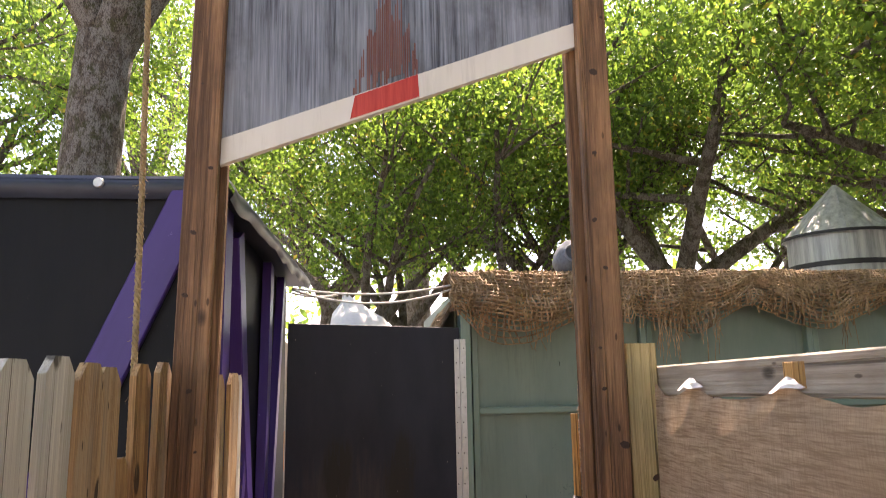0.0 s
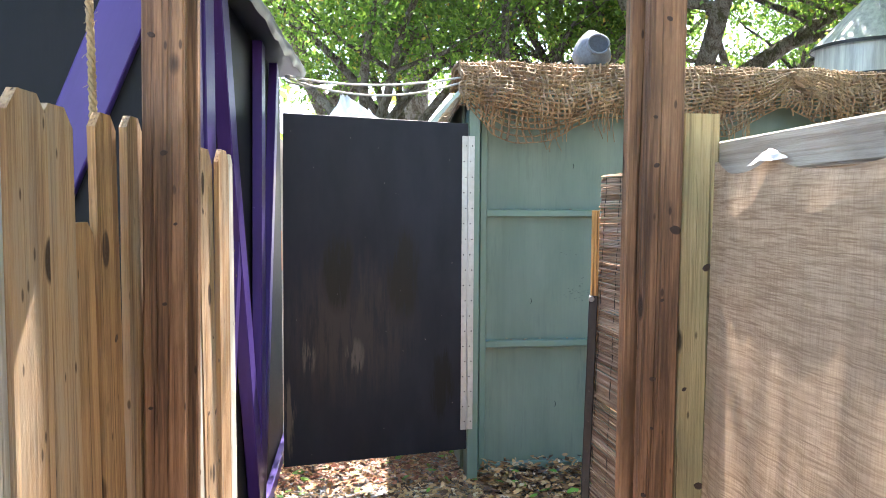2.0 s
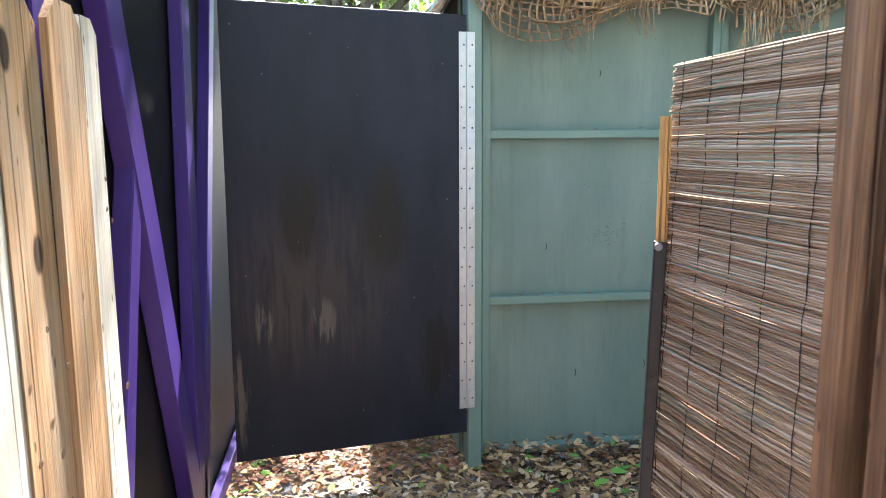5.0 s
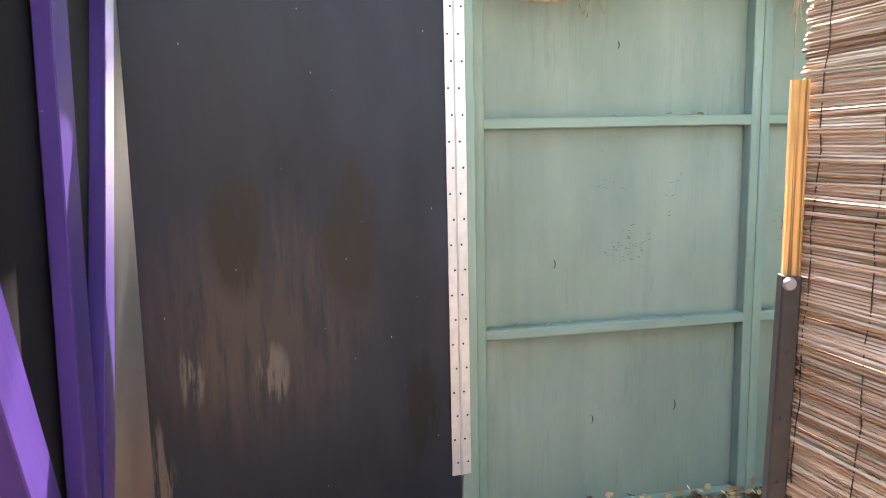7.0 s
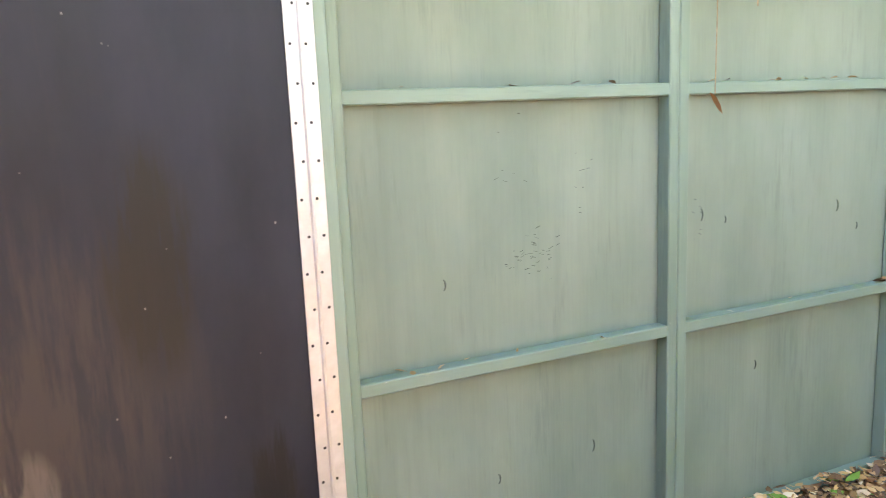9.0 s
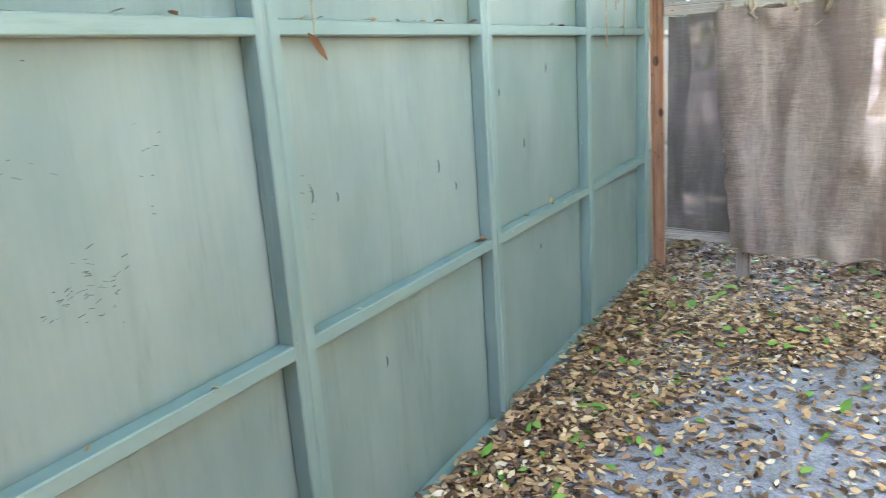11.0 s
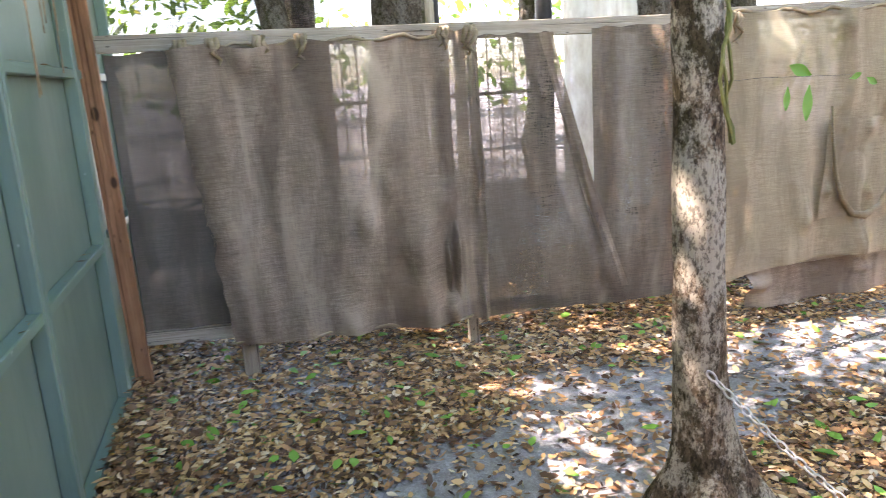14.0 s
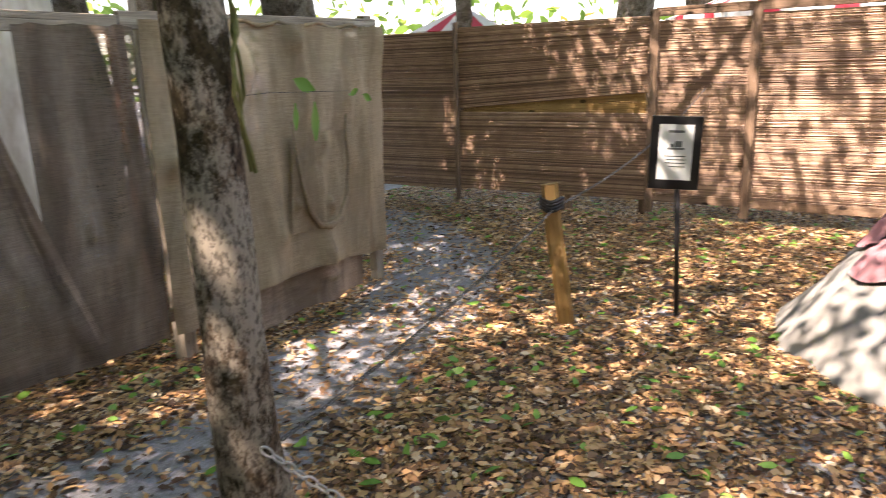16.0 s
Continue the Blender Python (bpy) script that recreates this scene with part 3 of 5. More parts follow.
def guillotine():
    g = thing("guillotine", (-0.61, -2.79, 0), "tall brown timber guillotine prop with a grey painted slanted blade", "guillotine prop")
    for s, x0, x1, xi in ((-1, -1.222, -1.166, 0.014), (1, -0.026, -0.019, -0.022)):
        board("post", g, (x0, -2.811, 0.0), (x1, -2.811, 3.75), 0.092, 0.038, M_BROWN, wob=0.0015)
        board("spacer", g, (x0 + 0.028 * s, -2.777, 0.0), (x1 + 0.028 * s, -2.777, 3.75), 0.036, 0.028, M_BROWN)
        board("guide_post", g, (x0 + xi, -2.743, 0.0), (x1 + xi, -2.743, 3.75), 0.092, 0.038, M_BROWN, wob=0.0015)
    board("crossbeam", g, (-1.47, -2.851, 3.68), (0.2, -2.851, 3.68), 0.14, 0.04, M_BROWN)
    slope = lambda x: 2.578 + (x + 1.132) / 1.065 * 0.397

    def slab(poly, y0, y1):
        bm = bmesh.new()
        f = [bm.verts.new((x, y0, z)) for x, z in poly]
        b = [bm.verts.new((x, y1, z)) for x, z in poly]
        bm.faces.new(f), bm.faces.new(b[::-1])
        for i in range(len(poly)):
            bm.faces.new((f[i], b[i], b[(i + 1) % len(poly)], f[(i + 1) % len(poly)]))
        bmesh.ops.recalc_face_normals(bm, faces=bm.faces[:])
        return bm
    x0, x1 = -1.142, -0.060
    part("blade", slab([(x0, slope(x0)), (x1, slope(x1)), (x1, 3.55), (x0, 3.55)], -2.787, -2.769), M_BLADE, g, "grey streaked painted blade board")
    part("cutting_edge", slab([(x0, slope(x0) - 0.078), (x1, slope(x1) - 0.080), (x1, slope(x1)), (x0, slope(x0))], -2.792, -2.765), M_EDGE, g, "white painted cutting edge")
    a, b = -0.760, -0.562
    part("red_stripe", slab([(a - 0.006, slope(a) - 0.074), (b + 0.004, slope(b) - 0.072), (b, slope(b) - 0.001), (a + 0.008, slope(a) - 0.001)], -2.7945, -2.7915), M_RED, g, "red painted stripe")
    rnd = random.Random(5)
    stain = bmesh.new()
    for k in range(34):
        x = -0.755 + 0.0058 * k
        reach = 0.36 * max(0.03, 1 - abs(x + 0.655) / 0.105) ** 0.9 * rnd.uniform(0.6, 1.1)
        if rnd.random() < 0.12:
            continue
        w, start = rnd.uniform(0.0018, 0.0028), slope(x) + rnd.choice((0.003, 0.003, 0.02, 0.05))
        add_box(stain, x - w, -2.7895, start, x + w, -2.7865, start + reach)
    part("red_stain", stain, M_REDWASH, g, "faded red stain running up the blade")
    return g


GUILLOTINE = guillotine()


def twisted_rope_bm(points, r, turns):
    bm = bmesh.new()
    n = len(points)
    for s in range(3):
        ps = []
        for i, p in enumerate(points):
            a = turns * math.tau * i / n + s * math.tau / 3
            ps.append(Vector(p) + Vector((math.cos(a), math.sin(a), 0)) * r * 0.55)
        add_tube(bm, ps, r * 0.62, 5)
    return bm


rope_points = [(-1.352 + 0.035 * math.sin(i / 150 * 1.9), -2.895 - 0.012 * math.sin(i / 150 * 3), 3.62 - 2.05 * i / 150) for i in range(151)]
rope = part("rope", twisted_rope_bm(rope_points, 0.0085, 38), M_ROPE)
fray = bmesh.new()
rr = random.Random(3)
for k in range(60):
    p = Vector(rope_points[70 + rr.randrange(60)])
    add_tube(fray, [p, p + Vector((rr.uniform(-0.02, 0.02), rr.uniform(-0.02, 0.0), rr.uniform(-0.03, 0.01)))], 0.0006, 3, False)
tagged(part("frayed_fibres", fray, M_ROPE, rope), kind="stuff")
tagged(rope, "frayed hemp rope hanging from the guillotine frame", "rope")


# ---- picket fence along the passage ----
def knot_bm(seed):
    """A dark knot, slightly proud, with an uneven rim."""
    bm, rnd = bmesh.new(), random.Random(seed)
    rings = []
    for r, d in ((1.0, 0.0), (0.72, 0.0009), (0.35, 0.0006)):
        rings.append([bm.verts.new((math.cos(k / 12 * math.tau) * r * rnd.uniform(0.8, 1.15), -d, math.sin(k / 12 * math.tau) * r * 0.7)) for k in range(12)])
    for a, b in zip(rings, rings[1:]):
        for k in range(12):
            bm.faces.new((a[k], a[(k + 1) % 12], b[(k + 1) % 12], b[k]))
    bm.faces.new(rings[-1])
    bmesh.ops.recalc_face_normals(bm, faces=bm.faces[:])
    return bm


M_KNOT = plain("dark_knot", (0.045, 0.02, 0.010), 0.6, 0, 0.5, 220, 0.5)
M_KNOT_PALE = plain("brown_knot", (0.10, 0.05, 0.022), 0.7, 0, 0.5, 220, 0.5)


def add_knot(parent, place, face_turn, size, mat, seed):
    m = pose(*place, 0, 0, face_turn) @ Matrix.Rotation(0.6 * math.sin(seed * 2.1), 4, "Y") @ Matrix.Diagonal((size, 1, size, 1))
    return part("knot", knot_bm(seed), mat, parent, "", m)


krnd = random.Random(17)
for x0, lean in ((-1.222, 0.015), (-0.026, 0.002)):
    z = 0.35
    while z < 3.1:
        add_knot(GUILLOTINE, (x0 + lean * z + krnd.uniform(-0.034, 0.034), -2.8305, z), 0, krnd.choice((0.005, 0.006, 0.008, 0.009, 0.015)), M_KNOT, krnd.randrange(999))
        z += krnd.uniform(0.09, 0.26)
def picket_bm(width, height, seed):
    bm, c, d = bmesh.new(), width * 0.26, 0.008
    w = width / 2
    outline = [(-w, 0), (w, 0), (w, height - c), (w - c, height), (-w + c, height), (-w, height - c)]
    f = [bm.verts.new((x, -d, z)) for x, z in outline]
    b = [bm.verts.new((x, d, z)) for x, z in outline]
    bm.faces.new(f), bm.faces.new(b[::-1])
    for i in range(6):
        bm.faces.new((f[i], b[i], b[(i + 1) % 6], f[(i + 1) % 6]))
    bmesh.ops.recalc_face_normals(bm, faces=bm.faces[:])
    return bm


M_PICKETS = (M_PICKET, wood("grey_picket_pine", (0.31, 0.28, 0.22), (0.60, 0.56, 0.48), 0.85, stain=(0.40, 0.42, 0.39)), wood("gold_picket_pine", (0.18, 0.088, 0.036), (0.49, 0.285, 0.125), 0.78))


def picket_fence():
    fence = thing("picket_fence", (-1.36, -3.3, 0), "unpainted dog-eared picket fence boards, one cut short", "fence")
    line = lambda y: -1.284 + (y + 3.2) * 0.03 if y < -2.65 else -1.235 + (y + 2.45) * 0.03
    rnd = random.Random(8)
    edges = [-6.1 + 0.1353 * k for k in range(20)] + [-3.402, -3.265, -3.127, -3.015, -2.893, -2.785, -2.69]
    edges2 = [-2.68, -2.60, -2.455, -2.285, -2.105, -1.94, -1.815]
    tone = {16: 1, 17: 1, 18: 1, 19: 1, 20: 0, 21: 0, 22: 2}
    for row, es in ((0, edges), (1, edges2)):
        for i in range(len(es) - 1):
            w, y = es[i + 1] - es[i] - 0.004, (es[i] + es[i + 1]) / 2
            h = 1.92 + rnd.uniform(-0.012, 0.012) - (0.012 if row else 0)
            if row == 0 and i == 22:
                h = 1.705
            x = line(y) + rnd.uniform(-0.004, 0.004)
            mat = M_PICKETS[tone.get(i, rnd.choice((0, 2))) if row == 0 else rnd.choice((0, 0, 1))]
            part("picket", picket_bm(w, h, i), mat, fence, "", pose(x, y, 0, rnd.uniform(-0.4, 0.4), 0, 90 + math.degrees(-0.02)))
    for k in range(34):
        y = rnd.uniform(-4.3, -1.75)
        if -2.85 < y < -2.58:
            continue
        add_knot(fence, (line(y) + 0.0135, y, rnd.uniform(0.7, 1.72)), 90, rnd.uniform(0.005, 0.014), M_KNOT_PALE, k)
    for z in (0.35, 1.0, 1.52):
        for y0, y1 in ((-6.1, -2.86), (-2.59, -1.83)):
            board("rail", fence, (line(y0) - 0.03, y0, z), (line(y1) - 0.03, y1, z), 0.085, 0.036, M_PICKET, (1, 0, 0))
    board("fence_post", fence, (line(-1.88) - 0.09, -1.88, 0), (line(-1.88) - 0.09, -1.88, 1.8), 0.085, 0.085, M_PICKET, (1, 0, 0))
    return fence


picket_fence()


# ---- burlap fence facing the pickets ----
def burlap_fence():
    f = thing("burlap_fence", (0.06, -4.0, 0), "passage fence of grey timber hung with tan burlap", "fence")
    board("end_post", f, (0.082, -2.766, 0), (0.080, -2.766, 1.965), 0.092, 0.088, M_TREATED, label="yellow-green treated post")
    for kx, kz, ks in ((0.10, 1.586, 0.012), (0.095, 1.03, 0.013), (0.05, 1.28, 0.007), (0.07, 0.70, 0.01)):
        add_knot(f, (kx, -2.8125, kz), 0, ks, M_KNOT, int(kz * 100))
    board("top_rail", f, (0.147, -2.73, 1.855), (0.105, -6.1, 1.895), 0.085, 0.038, M_GREYWOOD, (-1, 0, 0))
    for y in (-4.3, -6.0):
        board("fence_post", f, (0.20, y, 0), (0.20, y, 1.9), 0.088, 0.088, M_GREYWOOD, (-1, 0, 0))
    board("bottom_rail", f, (0.147, -2.73, 0.25), (0.105, -6.1, 0.25), 0.088, 0.038, M_GREYWOOD, (-1, 0, 0))

    nails = (-2.83, -3.06, -3.50, -3.95, -4.42, -4.9, -5.4, -6.0)

    def hanging(u, v):
        y = -2.815 - 3.2 * u
        k = max(i for i in range(len(nails) - 1) if nails[i] >= y - 1e-6 or i == 0)
        w = (nails[k] - y) / (nails[k] - nails[k + 1])
        drop = 0.032 * math.sin(math.pi * max(0.0, min(1.0, w))) ** 0.8 + 0.006 * nz(u * 30, 0, 2, 1)
        z = (1.846 - drop) * (1 - v) + 0.05 * v
        hang = min(1.0, 0.25 + v * 1.6)
        x = 0.112 - 0.012 * u - v * 0.035 + hang * (0.020 + 0.03 * v) * nz(u * 13, v * 0.5, 1, 1) + 0.014 * hang * nz(u * 34, v * 0.9, 3, 1) + 0.004 * nz(u * 90, v * 6, 5, 1)
        x -= 0.012 * math.sin(math.pi * max(0.0, min(1.0, w))) * math.exp(-((v - 0.03) / 0.05) ** 2)
        return (min(x, 0.117), y, z)
    part("burlap_sheet", sheet_bm(220, 90, hanging), M_BURLAP, f, "tan burlap sheet nailed to the rail", smooth=True)
    for y, w in ((-3.06, 0.085), (-3.50, 0.07), (-3.95, 0.075), (-4.42, 0.06)):
        part("white_scrap", sheet_bm(10, 8, lambda u, v: (0.106 - 0.014 * v * math.sin(u * 3.1) - 0.005 * nz(u * 4, v * 3, y, 1), y - 0.01 + w * 1.8 * (u - 0.42) * (0.08 + v), 1.864 - 0.024 * v - 0.012 * v * nz(u * 3, 1, y, 1) - 0.012 * v * u)), M_WHITECLOTH, f, "folded white scrap of cloth", smooth=True)
    part("wood_block", box_bm(0.116, -3.552, 1.84, 0.126, -3.478, 1.893, 0.003), M_ORANGE, f, "raw orange wood block")
    return f


burlap_fence()


# ---- near bamboo screen ----
def reed_mesh(seed, length=1.22):
    rnd = random.Random(seed)
    bm = bmesh.new()
    pts = [(rnd.uniform(-0.0022, 0.0022), rnd.uniform(-0.003, 0.003), length * k / 5) for k in range(6)]
    add_tube(bm, pts, [0.0037 * rnd.uniform(0.85, 1.15) for _ in pts], 5)
    me = bpy.data.meshes.new("reed")
    bm.to_mesh(me)
    bm.free()
    me.materials.append(M_REED)
    return me


def bamboo_screen():
    s = thing("bamboo_screen", (0.15, -2.2, 0), "rolled-out bamboo reed screen wired onto a thin stake", "fence screen")
    meshes = [reed_mesh(i) for i in range(8)]
    rnd = random.Random(4)
    count = 300
    for i in range(count):
        z = 0.03 + i * 1.83 / count
        lean = (z - 1.69) * 0.035
        a = Vector((0.262 + lean + rnd.uniform(-0.005, 0.005), -1.503 + rnd.uniform(-0.012, 0.010), z + rnd.uniform(-0.0012, 0.0012)))
        b = Vector((0.36, -2.72, z + 0.012 * (z / 1.8) + rnd.uniform(-0.0015, 0.0015)))
        hang("reed", meshes[rnd.randrange(8)], None, s, at=aim(a, b, (-1, 0, 0)))
    for k in range(9):
        y = -1.56 - k * 0.14
        pts = []
        for i in range(40):
            z = 0.03 + i * 1.83 / 39
            t = (-1.485 - y) / 1.235
            x = (0.262 + (z - 1.69) * 0.035) * (1 - t) + 0.36 * t
            pts.append((x + 0.014 + (0.002 if i % 2 else -0.001) - 0.02, y + 0.004 * math.sin(i * 1.3), z))
        part("tie_wire", tube_bm(pts, 0.0016, 3), M_DARKSTEEL, s)
    board("stake", s, (0.233, -1.533, 1.22), (0.233, -1.533, 1.707), 0.032, 0.02, M_ORANGE, (-0.35, -1, 0), "raw orange pine stake")
    post = part("steel_post", plank_bm(1.347, 0.036, 0.034, 0.004), M_DARKSTEEL, s, "dark steel post with bolt holes", aim((0.196, -1.536, 0), (0.229, -1.536, 1.347), (-0.3, -1, 0)))
    for k in range(9):
        z = 0.16 + k * 0.13
        p = Vector((0.190 + z * 0.0245, -1.554, z))
        part("bolt_hole", screw_bm(), M_DARKSTEEL, post, "", aim(p, p + Vector((-0.3, -1, 0)), (0, 0, 1)))
    b = bmesh.new()
    bmesh.ops.create_cone(b, cap_ends=True, segments=16, radius1=0.013, radius2=0.010, depth=0.008)
    bp = Vector((0.212, -1.562, 1.335))
    part("bolt", b, plain("dull_zinc", (0.22, 0.23, 0.24), 0.5, 0.5), post, "round steel bolt head", aim(bp, bp + Vector((-0.3, -1, 0)), (0, 0, 1)))
    board("support_post", s, (0.345, -2.42, 0), (0.365, -2.42, 1.7), 0.04, 0.02, M_GREYWOOD, (-1, 0, 0))
    return s


bamboo_screen()


# ---- burlap fence closing the yard ----
def end_x(y):
    return 4.975 + (y + 0.03) * 0.09 if y > -3.1 else 4.70 - (y + 3.1) * 0.012


def cloth_panel(parent, name, y0, y1, ztop, zbot, mat, off, folds, seed, label="", sag=0.02, nu=70, nv=46, slant=0.0, ragged=0.0, slant_end=0.0):
    rnd = random.Random(seed)
    dents = [(rnd.random(), rnd.random(), rnd.uniform(0.025, 0.08), rnd.uniform(-0.05, 0.03)) for _ in range(20)]

    def f(u, v):
        y = y0 + (y1 + slant_end * v ** 1.2 - y0) * u + slant * v * (1 - u) + ragged * (1 - u) * nz(v * 9, seed, 1, 1)
        zt = ztop(y) if callable(ztop) else ztop
        zb = zbot(y) if callable(zbot) else zbot
        zt -= sag * abs(math.sin(u * 9 + seed)) * (0.5 + 0.5 * nz(u * 6, seed, 0, 1))
        z = zt + (zb - zt) * v + 0.02 * v * nz(u * 5, seed, 3, 1)
        d = folds * (nz(u * (y0 - y1) * 3.0, v * 1.1, seed, 1) * 0.05 + nz(u * (y0 - y1) * 8, v * 2.2, seed + 4, 1) * 0.016 + nz(u * 9, v * 9, seed + 9, 1) * 0.006)
        for a, b, r, h in dents:
            q = ((u - a) ** 2 + ((v - b) * 0.7) ** 2) / r ** 2
            if q < 4:
                d += h * folds * math.exp(-q)
        return (min(end_x(y) - off - 0.25 * abs(d) + d, end_x(y) - 0.021 if off > 0 else 99), y, z)
    return part(name, sheet_bm(nu, nv, f), mat, parent, label, smooth=True)


def end_fence():
    f = thing("burlap_yard_fence", (4.8, -2.5, 0), "timber frame fence hung with torn see-through burlap", "fence")
    e = lambda y, z, o=0.0: (end_x(y) + o, y, z)
    out = (-1, 0, 0)
    board("corner_stud", f, e(-0.055, 0.0), e(-0.02, 2.2), 0.088, 0.038, M_REDWOOD, out, "reddish knotty corner stud")
    board("top_rail", f, e(-0.08, 1.80), e(-3.08, 1.765), 0.085, 0.038, M_GREYWOOD, out)
    board("bottom_rail", f, e(-0.1, 0.285), e(-3.08, 0.235), 0.075, 0.038, M_GREYWOOD, out)
    board("top_rail", f, e(-3.09, 1.785, 0.004), e(-5.12, 1.815, 0.004), 0.085, 0.038, M_GREYWOOD, out)
    board("bottom_rail", f, e(-3.12, 0.30, 0.02), e(-5.12, 0.30, 0.02), 0.07, 0.03, M_GREYWOOD, out)
    board("stud", f, e(-2.72, 0.26, 0.035), e(-2.72, 1.78, 0.035), 0.088, 0.036, M_GREYWOOD, out)
    board("stud", f, e(-3.15, 0.2, 0.034), e(-3.09, 1.76, 0.034), 0.088, 0.036, M_REDWOOD, out)
    board("fence_post", f, e(-3.33, 0.0, 0.10), e(-3.33, 1.84, 0.10), 0.088, 0.088, M_GREYWOOD, out)
    board("fence_post", f, e(-5.08, 0.0, 0.06), e(-5.08, 1.88, 0.06), 0.088, 0.07, M_GREYWOOD, out)
    board("fence_post", f, (4.96, -0.62, 0.0), (4.96, -0.62, 1.75), 0.088, 0.06, M_GREYWOOD, out)
    board("fence_post", f, e(-1.9, 0.0, 0.1), e(-1.9, 1.75, 0.1), 0.06, 0.04, M_GREYWOOD, out)
    cloth_panel(f, "backing_cloth", -0.1, -1.2, 1.76, 0.31, M_BURLAP_DARK, -0.022, 0.5, 1, "dark backing burlap")
    cloth_panel(f, "burlap_sheet", -0.40, -1.80, lambda y: 1.775, lambda y: 0.20, M_BURLAP_OLD, 0.055, 1.5, 2, "sagging brown burlap sheet with a ragged edge", 0.05, 90, 60, -0.16, 0.05)
    cloth_panel(f, "burlap_fold", -1.72, -1.96, 1.79, 0.20, M_BURLAP_OLD, 0.042, 1.5, 3, "gathered fold of burlap", 0.02, 30, 60)
    cloth_panel(f, "thin_burlap", -1.9, -2.36, 1.755, 0.20, M_BURLAP_THIN, 0.028, 0.7, 4, "thin see-through burlap with a slanting torn edge", 0.02, 60, 50, slant_end=-0.42)
    cloth_panel(f, "dark_hem", -2.30, -2.38, 1.75, 0.29, M_BURLAP_OLD, 0.03, 0.5, 14, "dark doubled hem", 0.01, 8, 50, -0.38, slant_end=-0.42)
    cloth_panel(f, "thin_burlap", -2.60, -3.15, 1.765, 0.20, M_BURLAP_THIN, 0.026, 0.8, 5, "thin see-through burlap", 0.02, 50, 50)
    cloth_panel(f, "burlap_sheet", -3.16, -5.08, 1.80, lambda y: 0.26 + 0.05 * math.sin(y * 2.6), M_BURLAP_PALE, 0.055, 1.5, 7, "pale burlap sheet with a drooping pocket", 0.03, 90, 60)
    cloth_panel(f, "lower_cloth", -3.62, -4.86, 0.33, 0.02, M_BURLAP_OLD, -0.012, 0.8, 9, "dark torn lower cloth", 0.0, 40, 14)

    cloth_panel(f, "pocket_cloth", -4.10, -4.60, 1.16, 0.56, M_BURLAP_PALE, 0.088, 0.7, 19, "browner cloth inside the pocket", 0.02, 30, 40, 0.05, slant_end=0.06)
    u_line = [(-4.10, 1.24), (-4.11, 1.05), (-4.14, 0.85), (-4.20, 0.68), (-4.30, 0.57), (-4.40, 0.55), (-4.50, 0.60), (-4.57, 0.74), (-4.60, 0.95), (-4.59, 1.12), (-4.62, 1.26)]
    part("burlap_pocket", tube_bm([(end_x(y) - 0.105 - 0.012 * math.sin(k), y, z) for k, (y, z) in enumerate(u_line)], [0.006, 0.010, 0.013, 0.017, 0.023, 0.027, 0.022, 0.016, 0.013, 0.010, 0.006], 8), M_BURLAP_PALE, f, "drooping burlap pocket hem", smooth=True)

    def roll(y0, y1, z, r):
        pts = [(end_x(y0 + (y1 - y0) * k / 40) - 0.045, y0 + (y1 - y0) * k / 40, z + 0.012 * math.sin(k * 0.8) - 0.02 * abs(nz(k * 0.35, 1, z, 1))) for k in range(41)]
        return tube_bm(pts, [r * (0.7 + 0.5 * abs(nz(k * 0.4, 2, z, 1))) for k in range(41)], 7)
    part("rolled_hem", roll(-0.42, -1.78, 1.765, 0.012), M_BURLAP_PALE, f, smooth=True)
    part("rolled_hem", roll(-3.4, -5.06, 1.80, 0.014), M_BURLAP_PALE, f, smooth=True)
    part("rolled_hem", roll(-0.5, -1.86, 0.215, 0.01), M_BURLAP_PALE, f, smooth=True)
    for y in (-0.47, -0.62, -0.85, -1.05, -1.78, -1.92, -3.45, -4.9):
        rr2 = random.Random(int(-y * 100))
        for q in range(3):
            pts = [(end_x(y) - 0.05 - 0.02 * math.sin(k * 0.9 + q), y + 0.02 * (q - 1) + rr2.uniform(-0.012, 0.012) * k, 1.80 - 0.035 * k) for k in range(6)]
            part("gathered_tuft", tube_bm(pts, [0.014, 0.018, 0.013, 0.009, 0.006, 0.002], 6), M_BURLAP_PALE, f, smooth=True)
    fr, rnd = bmesh.new(), random.Random(12)
    for k in range(150):
        z = rnd.uniform(0.8, 1.74)
        p = Vector((4.855 + rnd.uniform(-0.015, 0.01), -0.46 - (1.74 - z) * 0.1 + rnd.uniform(-0.02, 0.03), z))
        q = p + Vector((rnd.uniform(-0.01, 0.01), rnd.uniform(0.0, 0.035), -rnd.uniform(0.03, 0.10)))
        add_tube(fr, [p, (p + q) / 2 + Vector((0, 0.012, 0)), q], 0.0018, 3, False)
    part("loose_threads", fr, M_BURLAP_PALE, f, "frayed loose threads")
    return f


end_fence()


